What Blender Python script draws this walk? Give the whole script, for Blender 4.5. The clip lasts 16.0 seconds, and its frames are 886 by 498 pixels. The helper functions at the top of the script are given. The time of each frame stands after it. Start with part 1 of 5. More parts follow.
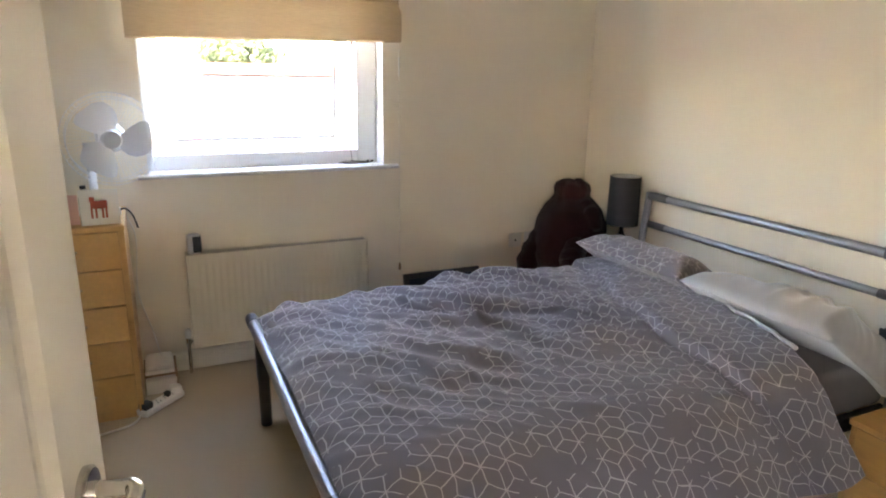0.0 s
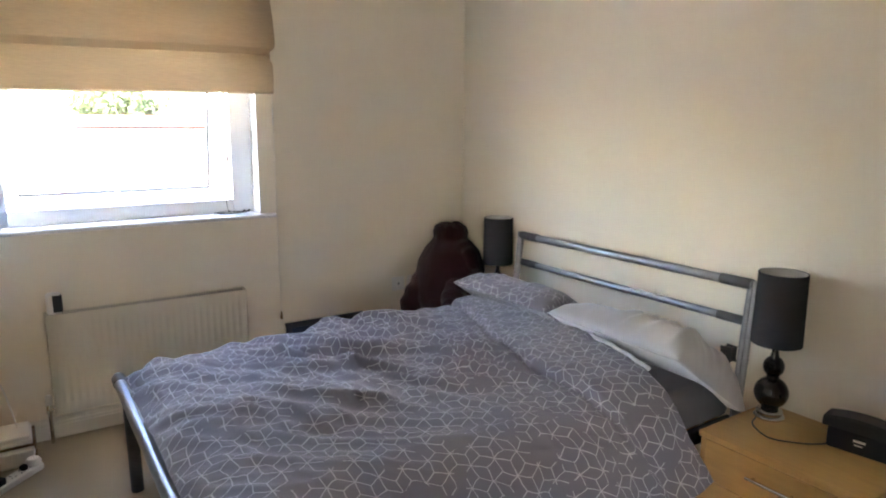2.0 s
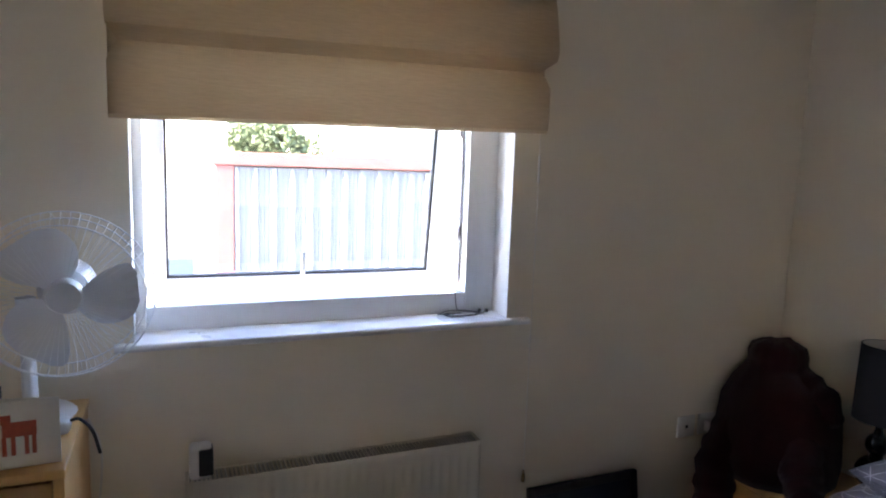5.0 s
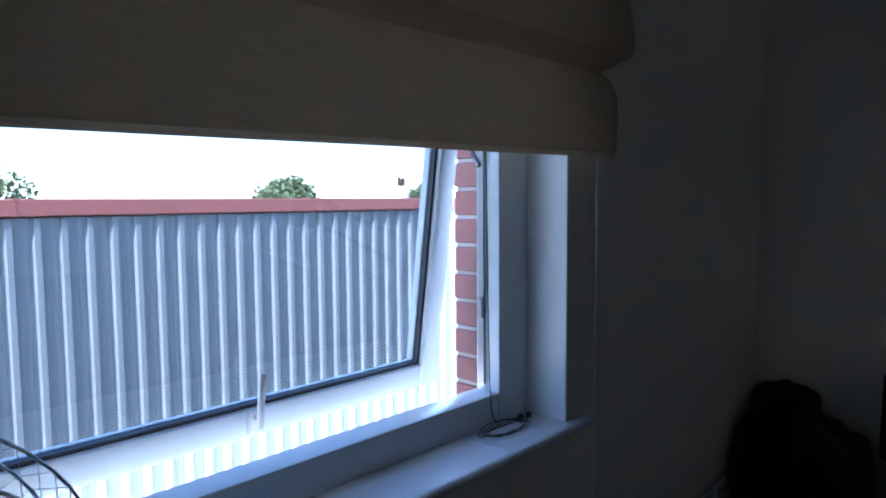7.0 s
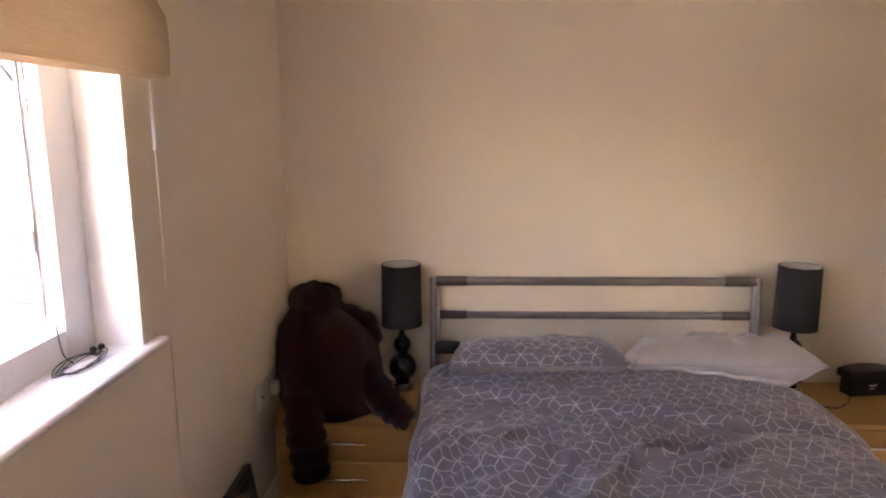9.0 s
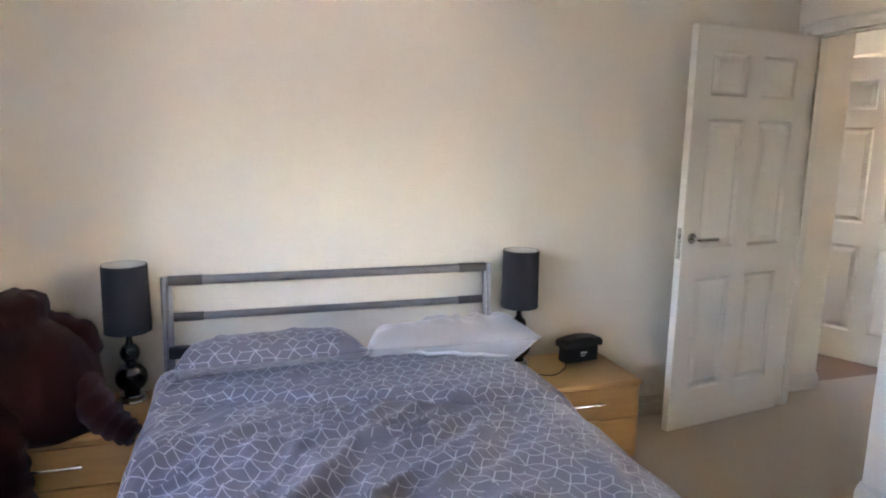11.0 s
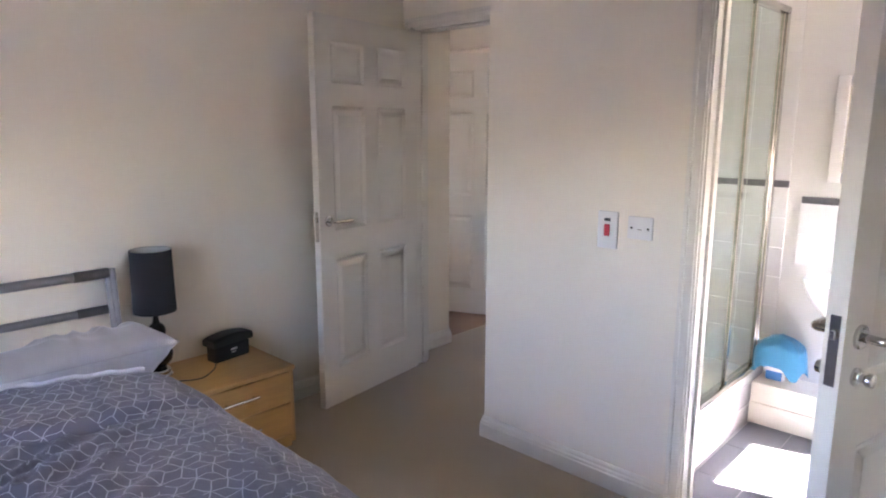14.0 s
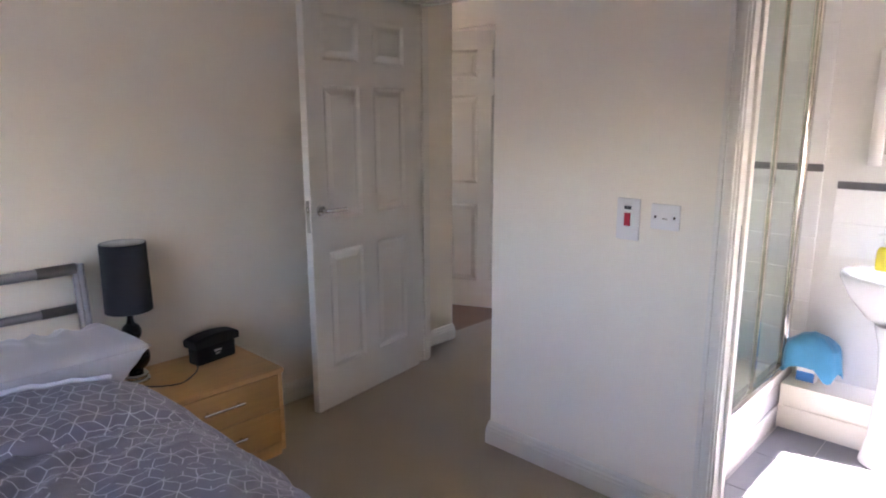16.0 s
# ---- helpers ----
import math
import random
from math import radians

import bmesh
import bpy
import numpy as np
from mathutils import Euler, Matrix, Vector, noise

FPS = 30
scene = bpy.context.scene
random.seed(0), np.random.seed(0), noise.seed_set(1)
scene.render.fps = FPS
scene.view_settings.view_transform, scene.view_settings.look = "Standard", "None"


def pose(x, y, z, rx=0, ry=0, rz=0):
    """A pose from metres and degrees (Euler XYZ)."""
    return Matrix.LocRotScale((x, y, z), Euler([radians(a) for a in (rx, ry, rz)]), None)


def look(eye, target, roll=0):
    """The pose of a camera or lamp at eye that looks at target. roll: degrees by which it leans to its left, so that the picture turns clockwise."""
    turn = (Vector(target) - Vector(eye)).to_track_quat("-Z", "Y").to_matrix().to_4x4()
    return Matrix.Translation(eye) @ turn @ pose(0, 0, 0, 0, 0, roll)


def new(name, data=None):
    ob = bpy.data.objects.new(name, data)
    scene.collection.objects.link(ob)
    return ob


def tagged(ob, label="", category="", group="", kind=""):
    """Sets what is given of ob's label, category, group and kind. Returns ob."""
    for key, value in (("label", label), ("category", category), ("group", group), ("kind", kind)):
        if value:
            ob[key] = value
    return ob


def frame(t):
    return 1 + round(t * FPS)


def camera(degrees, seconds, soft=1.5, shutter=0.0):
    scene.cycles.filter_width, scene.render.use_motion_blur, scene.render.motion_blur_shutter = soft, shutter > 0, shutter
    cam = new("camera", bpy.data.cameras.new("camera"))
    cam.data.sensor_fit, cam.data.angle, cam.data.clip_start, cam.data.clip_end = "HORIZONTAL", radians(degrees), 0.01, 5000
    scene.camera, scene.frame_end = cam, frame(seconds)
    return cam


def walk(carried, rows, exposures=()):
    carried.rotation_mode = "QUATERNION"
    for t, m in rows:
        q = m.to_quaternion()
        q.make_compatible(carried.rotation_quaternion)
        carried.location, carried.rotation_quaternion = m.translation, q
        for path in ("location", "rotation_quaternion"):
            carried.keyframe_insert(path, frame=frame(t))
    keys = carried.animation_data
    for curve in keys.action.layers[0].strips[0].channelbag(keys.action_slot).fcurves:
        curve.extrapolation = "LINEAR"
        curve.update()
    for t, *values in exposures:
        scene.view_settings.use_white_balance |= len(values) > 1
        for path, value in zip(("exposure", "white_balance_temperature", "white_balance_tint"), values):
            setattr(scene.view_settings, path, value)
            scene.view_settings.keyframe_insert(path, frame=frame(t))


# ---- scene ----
cam = camera(68.9, 16.0, 2.0)
PATH = [
    (0, (-2.474, -3.283, 1.465), (-1.668, -1.528, 0.945), 0.9),
    (0.5, (-2.472, -3.392, 1.46), (-1.573, -1.673, 0.971), 0.5),
    (1, (-2.466, -3.416, 1.462), (-1.448, -1.747, 1.039), 1.0),
    (1.5, (-2.447, -3.416, 1.465), (-1.356, -1.785, 1.079), 0.5),
    (2, (-2.42, -3.387, 1.464), (-1.327, -1.755, 1.089), 0.3),
    (2.5, (-2.361, -3.245, 1.467), (-1.432, -1.513, 1.097), -0.9),
    (3, (-2.279, -3.042, 1.5), (-1.465, -1.25, 1.144), 0.3),
    (3.5, (-2.237, -2.805, 1.514), (-1.52, -0.97, 1.169), 1.6),
    (6, (-2.484, -1.289, 1.51), (-1.627, 0.509, 1.324), 0.8),
    (6.5, (-2.52, -1.028, 1.501), (-1.494, 0.682, 1.344), -1.5),
    (7, (-2.603, -0.827, 1.524), (-1.164, 0.554, 1.375), -0.4),
    (7.5, (-2.696, -0.743, 1.521), (-0.89, 0.092, 1.312), -2.9),
    (8, (-2.763, -0.729, 1.482), (-0.874, -0.143, 1.184), -1.3),
    (8.5, (-2.805, -0.751, 1.502), (-0.869, -0.419, 1.128), -0.0),
    (9, (-2.792, -0.754, 1.505), (-0.825, -0.708, 1.144), -0.1),
    (11.5, (-2.823, -1.0, 1.448), (-0.988, -1.719, 1.105), 0.7),
    (12, (-2.823, -1.013, 1.448), (-1.064, -1.9, 1.105), 0.2),
    (12.5, (-2.838, -1.032, 1.45), (-1.191, -2.115, 1.108), 0.7),
    (13, (-2.844, -1.052, 1.453), (-1.286, -2.257, 1.105), -0.1),
    (13.5, (-2.846, -1.073, 1.454), (-1.387, -2.393, 1.095), -0.1),
    (14, (-2.854, -1.09, 1.453), (-1.503, -2.518, 1.085), 0.1),
    (14.5, (-2.854, -1.119, 1.452), (-1.515, -2.552, 1.059), -0.4),
    (15, (-2.838, -1.148, 1.442), (-1.435, -2.515, 1.039), -0.7),
    (15.5, (-2.805, -1.189, 1.427), (-1.368, -2.528, 1.051), 0.2),
    (16, (-2.688, -1.282, 1.419), (-1.332, -2.695, 1.016), -0.2),
]
# seconds, stops, kelvin, tint
EXPOSURES = [(0, 7.9, 8500, 25), (1.5, 7.9, 8000, 24), (3.5, 7.75, 7300, 23), (6, 5.15, 6600, 29), (7, 4.2, 5200, 17), (7.5, 4.5, 5700, 21),
             (8, 5.4, 6600, 29), (8.5, 6.4, 8800, 39), (9, 7.4, 10200, 46), (11.5, 8.2, 6700, 27), (12.5, 8.25, 6700, 28), (14, 7.75, 6800, 35), (16, 7.5, 6800, 36)]
SASH = 7.8
walk(cam, [(t, look(e, a, r)) for t, e, a, r in PATH], EXPOSURES)

# ---- world, sun ----
SUN_EL, SUN_FROM = radians(44), Vector((-0.965, -0.26, 0))
world = bpy.data.worlds.new("sky")
scene.world = world
world.use_nodes = True
wn = world.node_tree.nodes
sky = wn.new("ShaderNodeTexSky")
sky.sky_type = "NISHITA"
sky.sun_disc = False
sky.sun_elevation = SUN_EL
sky.sun_rotation = math.atan2(SUN_FROM.x, SUN_FROM.y)
sky.air_density, sky.dust_density = 1.0, 0.6
wn["Background"].inputs[1].default_value = 0.11
world.node_tree.links.new(sky.outputs[0], wn["Background"].inputs[0])
sun = bpy.data.lights.new("sun", "SUN")
sun.energy, sun.angle, sun.color = 3.2, radians(0.5), (1.0, 0.94, 0.85)
d = -(SUN_FROM.normalized() * math.cos(SUN_EL) + Vector((0, 0, math.sin(SUN_EL))))
so = new("sun", sun)
so.rotation_mode = "QUATERNION"
so.rotation_quaternion = d.to_track_quat("-Z", "Y")


# ---- materials ----
def mat(name, color, rough=0.6, metal=0.0, vary=0.08, scale=6.0, bump=0.0, bscale=120.0, stretch=(1, 1, 1), spec=0.5, fine=0.0, sheen=0.0):
    m = bpy.data.materials.new(name)
    m.use_nodes = True
    nt = m.node_tree
    n, l = nt.nodes, nt.links
    b = n["Principled BSDF"]
    b.inputs["Roughness"].default_value = rough
    b.inputs["Metallic"].default_value = metal
    b.inputs["Specular IOR Level"].default_value = spec
    if sheen:
        b.inputs["Sheen Weight"].default_value = sheen
    tc = n.new("ShaderNodeTexCoord")
    mp = n.new("ShaderNodeMapping")
    mp.inputs["Scale"].default_value = stretch
    l.new(tc.outputs["Object"], mp.inputs[0])
    big = n.new("ShaderNodeTexNoise")
    big.inputs["Scale"].default_value = scale
    big.inputs["Detail"].default_value = 5
    l.new(mp.outputs[0], big.inputs["Vector"])
    small = n.new("ShaderNodeTexNoise")
    small.inputs["Scale"].default_value = bscale
    small.inputs["Detail"].default_value = 3
    l.new(mp.outputs[0], small.inputs["Vector"])
    mix = n.new("ShaderNodeMix")
    mix.data_type = "RGBA"
    lo = [max(0, c * (1 - vary)) for c in color]
    hi = [min(1, c * (1 + vary)) for c in color]
    mix.inputs[6].default_value = (*lo, 1)
    mix.inputs[7].default_value = (*hi, 1)
    l.new(big.outputs[0], mix.inputs[0])
    out = mix.outputs[2]
    if fine:
        mx = n.new("ShaderNodeMix")
        mx.data_type, mx.blend_type = "RGBA", "MULTIPLY"
        mx.inputs[0].default_value = 1
        rp = n.new("ShaderNodeMapRange")
        rp.inputs[1].default_value, rp.inputs[2].default_value = 0.3, 0.7
        rp.inputs[3].default_value, rp.inputs[4].default_value = 1 - fine, 1
        l.new(small.outputs[0], rp.inputs[0])
        l.new(out, mx.inputs[6])
        l.new(rp.outputs[0], mx.inputs[7])
        out = mx.outputs[2]
    l.new(out, b.inputs["Base Color"])
    rr = n.new("ShaderNodeMapRange")
    rr.inputs[3].default_value, rr.inputs[4].default_value = max(0.02, rough - 0.06), min(1, rough + 0.06)
    l.new(big.outputs[0], rr.inputs[0])
    l.new(rr.outputs[0], b.inputs["Roughness"])
    if bump:
        bp = n.new("ShaderNodeBump")
        bp.inputs["Strength"].default_value = bump
        bp.inputs["Distance"].default_value = 0.004
        l.new(small.outputs[0], bp.inputs["Height"])
        l.new(bp.outputs[0], b.inputs["Normal"])
    return m


def glass_mat(name, tint=(1, 1, 1), rough=0.0, gloss=0.35):
    m = bpy.data.materials.new(name)
    m.use_nodes = True
    n, l = m.node_tree.nodes, m.node_tree.links
    n.remove(n["Principled BSDF"])
    tr = n.new("ShaderNodeBsdfTransparent")
    tr.inputs[0].default_value = (*tint, 1)
    gl = n.new("ShaderNodeBsdfGlossy")
    gl.inputs["Roughness"].default_value = rough
    lw = n.new("ShaderNodeLayerWeight")
    pw = n.new("ShaderNodeMath")
    pw.operation = "POWER"
    pw.inputs[1].default_value = 4
    l.new(lw.outputs["Facing"], pw.inputs[0])
    fr = n.new("ShaderNodeMath")
    fr.operation = "MULTIPLY_ADD"
    fr.inputs[1].default_value, fr.inputs[2].default_value = gloss, 0.03
    l.new(pw.outputs[0], fr.inputs[0])
    mx = n.new("ShaderNodeMixShader")
    l.new(fr.outputs[0], mx.inputs[0])
    l.new(tr.outputs[0], mx.inputs[1])
    l.new(gl.outputs[0], mx.inputs[2])
    l.new(mx.outputs[0], n["Material Output"].inputs[0])
    return m


def pattern_mat(name, ground, line, size):
    """Woven cotton with thin pale lines laid out as a rhombille (tumbling-block) lattice, in the cloth's own UV metres."""
    m = mat(name, ground, 0.85, vary=0.10, scale=5, bump=0.25, bscale=500, sheen=0.3)
    n, l = m.node_tree.nodes, m.node_tree.links
    b = n["Principled BSDF"]
    base = b.inputs["Base Color"].links[0].from_socket
    uv = n.new("ShaderNodeTexCoord").outputs["UV"]

    def vm(op, a, c=None):
        x = n.new("ShaderNodeVectorMath")
        x.operation = op
        for i, v in enumerate((a, c)):
            if v is None:
                continue
            if isinstance(v, tuple):
                x.inputs[i].default_value = v
            else:
                l.new(v, x.inputs[i])
        return x

    def sm(op, a, c=None):
        x = n.new("ShaderNodeMath")
        x.operation = op
        for i, v in enumerate((a, c)):
            if v is None:
                continue
            if isinstance(v, (int, float)):
                x.inputs[i].default_value = v
            else:
                l.new(v, x.inputs[i])
        return x.outputs[0]

    wob = n.new("ShaderNodeTexNoise")
    wob.inputs["Scale"].default_value = 9
    l.new(uv, wob.inputs["Vector"])
    wv = vm("MULTIPLY", vm("SUBTRACT", wob.outputs[1], (0.5, 0.5, 0.5)).outputs[0], (0.035, 0.035, 0)).outputs[0]
    p = vm("MULTIPLY", vm("ADD", uv, wv).outputs[0], (1 / size, 1 / size, 0)).outputs[0]
    r3 = math.sqrt(3)
    q = vm("DIVIDE", p, (1, r3, 1)).outputs[0]

    def cell(v):
        f = vm("SUBTRACT", vm("FRACTION", v).outputs[0], (0.5, 0.5, 0)).outputs[0]
        return vm("MULTIPLY", f, (1, r3, 0)).outputs[0]

    a, c = cell(q), cell(vm("ADD", q, (0.5, 0.5, 0)).outputs[0])
    da, dc = vm("LENGTH", a).outputs["Value"], vm("LENGTH", c).outputs["Value"]
    pick = sm("LESS_THAN", da, dc)
    mv = n.new("ShaderNodeMix")
    mv.data_type = "VECTOR"
    l.new(pick, mv.inputs[0])
    l.new(c, mv.inputs[4])
    l.new(a, mv.inputs[5])
    g = mv.outputs[1]
    best = None
    for k in (0, 60, 120):
        t = radians(k)
        dd = sm("ABSOLUTE", vm("DOT_PRODUCT", g, (math.cos(t), math.sin(t), 0)).outputs["Value"])
        best = dd if best is None else sm("MINIMUM", best, dd)
    rng = n.new("ShaderNodeMapRange")
    rng.inputs[1].default_value, rng.inputs[2].default_value = 0.010, 0.026
    rng.inputs[3].default_value, rng.inputs[4].default_value = 0.85, 0.0
    l.new(best, rng.inputs[0])
    # some lines of the print are left out
    gap = n.new("ShaderNodeTexVoronoi")
    gap.inputs["Scale"].default_value = 17
    l.new(uv, gap.inputs["Vector"])
    keep = sm("GREATER_THAN", vm("DOT_PRODUCT", gap.outputs["Color"], (1, 0, 0)).outputs["Value"], 0.16)
    mx = n.new("ShaderNodeMix")
    mx.data_type = "RGBA"
    l.new(sm("MULTIPLY", rng.outputs[0], keep), mx.inputs[0])
    l.new(base, mx.inputs[6])
    mx.inputs[7].default_value = (*line, 1)
    l.new(mx.outputs[2], b.inputs["Base Color"])
    return m


WALL = mat("magnolia wall paint", (0.87, 0.795, 0.665), 0.75, vary=0.025, scale=1.2, bump=0.12, bscale=220, spec=0.3)
BATHWALL = mat("white bathroom paint", (0.74, 0.72, 0.67), 0.6, vary=0.02, scale=2, bump=0.08, bscale=200)
CEIL = mat("ceiling paint", (0.80, 0.77, 0.70), 0.85, vary=0.02, scale=2, bump=0.1, bscale=150)
CARPET = mat("beige carpet", (0.55, 0.43, 0.29), 0.95, vary=0.12, scale=3.0, bump=1.0, bscale=380, fine=0.25, spec=0.1, sheen=0.3)
GLOSS = mat("white gloss wood paint", (0.80, 0.755, 0.655), 0.35, vary=0.03, scale=3, bump=0.04, bscale=60)
UPVC = mat("white plastic window frame", (0.80, 0.82, 0.83), 0.3, vary=0.02, scale=3)
GASKET = mat("black rubber gasket", (0.03, 0.03, 0.035), 0.5)
SILLM = mat("white painted sill", (0.80, 0.80, 0.80), 0.28, vary=0.02, scale=3)
WOOD = mat("beech veneer", (0.62, 0.35, 0.13), 0.42, vary=0.14, scale=7, bump=0.06, bscale=60, stretch=(1, 0.12, 1), fine=0.10)
WOODV = mat("beech veneer upright grain", (0.60, 0.34, 0.13), 0.42, vary=0.14, scale=7, bump=0.06, bscale=60, stretch=(1, 1, 0.12), fine=0.10)
STEEL = mat("brushed silver tube", (0.30, 0.30, 0.312), 0.40, metal=0.9, vary=0.08, scale=12)
DKSTEEL = mat("dark gunmetal sleeve", (0.13, 0.125, 0.125), 0.35, metal=0.8, vary=0.1, scale=10)
BLACKP = mat("black plastic", (0.02, 0.02, 0.022), 0.45, vary=0.2, scale=20, bump=0.1, bscale=300)
GRILLE = mat("black speaker cloth", (0.016, 0.016, 0.018), 0.8, vary=0.2, scale=30, bump=0.6, bscale=700)
CHROME = mat("satin chrome", (0.62, 0.61, 0.58), 0.16, metal=1.0, vary=0.04, scale=20)
SHADE = mat("black fabric lampshade", (0.028, 0.028, 0.032), 0.9, vary=0.15, scale=10, bump=0.5, bscale=500, fine=0.3)
SHADEIN = mat("pale lampshade lining", (0.75, 0.72, 0.65), 0.6)
BLKGLAZE = mat("black glazed ceramic", (0.012, 0.011, 0.012), 0.08, vary=0.1, scale=8)
DUVET = pattern_mat("grey patterned cotton", (0.156, 0.142, 0.166), (0.54, 0.52, 0.53), 0.078)
HEM = mat("pale duvet underside", (0.76, 0.73, 0.74), 0.85, vary=0.05, scale=10, bump=0.2, bscale=400)
SATIN = mat("silver grey satin", (0.40, 0.385, 0.38), 0.30, vary=0.06, scale=6, bump=0.1, bscale=300, sheen=0.4)
MATTRESS = mat("grey mattress fabric", (0.20, 0.18, 0.18), 0.9, vary=0.1, scale=10, bump=0.3, bscale=300)
FLEECE = mat("dark maroon fleece", (0.034, 0.007, 0.009), 0.97, vary=0.35, scale=14, bump=1.0, bscale=260, fine=0.4, sheen=0.15, spec=0.1)
BLIND = mat("beige slub blind linen", (0.56, 0.45, 0.32), 0.9, vary=0.14, scale=26, bump=0.5, bscale=200, stretch=(0.12, 1, 1), fine=0.15)
# linen lets some of the daylight behind it through
bn = BLIND.node_tree
btr = bn.nodes.new("ShaderNodeBsdfTranslucent")
btr.inputs[0].default_value = (0.60, 0.49, 0.36, 1)
bmx = bn.nodes.new("ShaderNodeMixShader")
bmx.inputs[0].default_value = 0.35
bn.links.new(bn.nodes["Principled BSDF"].outputs[0], bmx.inputs[1])
bn.links.new(btr.outputs[0], bmx.inputs[2])
bn.links.new(bmx.outputs[0], bn.nodes["Material Output"].inputs[0])
RADM = mat("cream enamelled steel", (0.74, 0.68, 0.55), 0.35, vary=0.02, scale=3)
RADGR = mat("radiator grille", (0.36, 0.33, 0.27), 0.5, vary=0.1, scale=10)
WHITEP = mat("white plastic", (0.78, 0.76, 0.72), 0.35, vary=0.03, scale=8)
FANP = mat("white fan plastic", (0.74, 0.76, 0.80), 0.3, vary=0.03, scale=8)
RED = mat("red rocker plastic", (0.55, 0.03, 0.06), 0.35)
DARKMARK = mat("dark print", (0.03, 0.03, 0.035), 0.5)
PICT = mat("dark glazed print", (0.035, 0.045, 0.06), 0.12, vary=0.4, scale=9)
CARDM = mat("white card", (0.78, 0.76, 0.70), 0.7, vary=0.03)
PINK = mat("pink card", (0.72, 0.42, 0.36), 0.7, vary=0.05)
REDPRINT = mat("red brown print", (0.45, 0.09, 0.05), 0.7, vary=0.3, scale=90)
CARTON = mat("brown cardboard", (0.24, 0.15, 0.08), 0.8, vary=0.1, scale=10)
PERFUME = mat("amber bottle", (0.45, 0.24, 0.10), 0.1, vary=0.1)
DARKBOT = mat("dark glass bottle", (0.03, 0.045, 0.05), 0.1)
TILEF = mat("dark grey floor tile", (0.16, 0.175, 0.20), 0.35, vary=0.12, scale=5, bump=0.05, bscale=60)
GROUT = mat("light grout", (0.45, 0.45, 0.44), 0.8)
CERAM = mat("white sanitary ceramic", (0.80, 0.80, 0.78), 0.12, vary=0.01)
WTILE = mat("white wall tile", (0.80, 0.79, 0.75), 0.18, vary=0.03, scale=4)
BORDER = mat("dark grey border tile", (0.13, 0.125, 0.13), 0.3, vary=0.25, scale=30)
BLUE = mat("light blue microfibre cloth", (0.06, 0.34, 0.56), 0.95, vary=0.12, scale=15, bump=0.8, bscale=400, sheen=0.3)
YELLOW = mat("yellow liquid soap", (0.75, 0.62, 0.05), 0.2)
BLUEP = mat("blue label", (0.04, 0.25, 0.6), 0.4)
LAMINATE = mat("brown wood floor", (0.27, 0.15, 0.085), 0.5, vary=0.15, scale=5, stretch=(0.2, 1, 1))
CLAD = mat("galvanised box-profile cladding", (0.235, 0.25, 0.265), 0.5, metal=0.1, vary=0.10, scale=9, stretch=(6, 1, 0.15), fine=0.12)
CLADTRIM = mat("faded red flashing", (0.30, 0.095, 0.08), 0.55, vary=0.10, scale=3)
PALEW = mat("pale rendered wall", (0.70, 0.67, 0.60), 0.8, vary=0.06, scale=1)
BRICKM = mat("red brick", (0.10, 0.036, 0.028), 0.9, vary=0.3, scale=12, bump=0.8, bscale=150, fine=0.2)
MORTAR = mat("mortar", (0.15, 0.135, 0.12), 0.95, bump=0.5, bscale=200)
ROOF = mat("grey membrane roof", (0.30, 0.29, 0.28), 0.8, vary=0.1, scale=1)
# Ground colour is lightened to throw daylight up through the window.
GROUND = mat("pale ground for bounce light", (0.24, 0.235, 0.215), 0.95, vary=0.3, scale=0.4, bump=0.5, bscale=4)
BARK = mat("bark", (0.12, 0.085, 0.055), 0.9, vary=0.3, scale=8, bump=1, bscale=30)
LEAF = mat("leaves", (0.105, 0.13, 0.055), 0.6, vary=0.4, scale=0.8)
# Tint is darker than plain glazing, to hold down the bright outdoors behind it.
GLASS = glass_mat("window glass greyed to dim the view", (0.44, 0.47, 0.48))
# Ensuite pane tint is added only to weaken the daylight coming in.
SUNCUT = glass_mat("bathroom glass tinted to cut sunlight", (0.60, 0.60, 0.59))
SHGLASS = glass_mat("shower glass", (0.90, 0.95, 0.94), 0.02, 0.25)
MIRROR = mat("mirror silver", (0.85, 0.87, 0.87), 0.02, metal=1.0, vary=0.0)


# ---- building helpers ----
def mesh_of(bm, name, m, smooth=False):
    bmesh.ops.recalc_face_normals(bm, faces=bm.faces[:])
    me = bpy.data.meshes.new(name)
    bm.to_mesh(me)
    bm.free()
    for mm in (m if isinstance(m, (list, tuple)) else [m]):
        me.materials.append(mm)
    if smooth:
        for p in me.polygons:
            p.use_smooth = True
        if smooth != "all":
            me.set_sharp_from_angle(angle=radians(38))
    return me


def obj(name, bm, m, parent=None, smooth=False):
    ob = new(name, mesh_of(bm, name, m, smooth))
    if parent:
        base = parent
        off = Vector((0, 0, 0))
        while base:
            off += base.location
            base = base.parent
        ob.data.transform(Matrix.Translation(-off))
        ob.parent = parent
    return ob


def base_at(name, loc, label, category, group="", kind=""):
    e = new(name)
    e.location = loc
    e.empty_display_size = 0.1
    return tagged(e, label, category, group, kind)


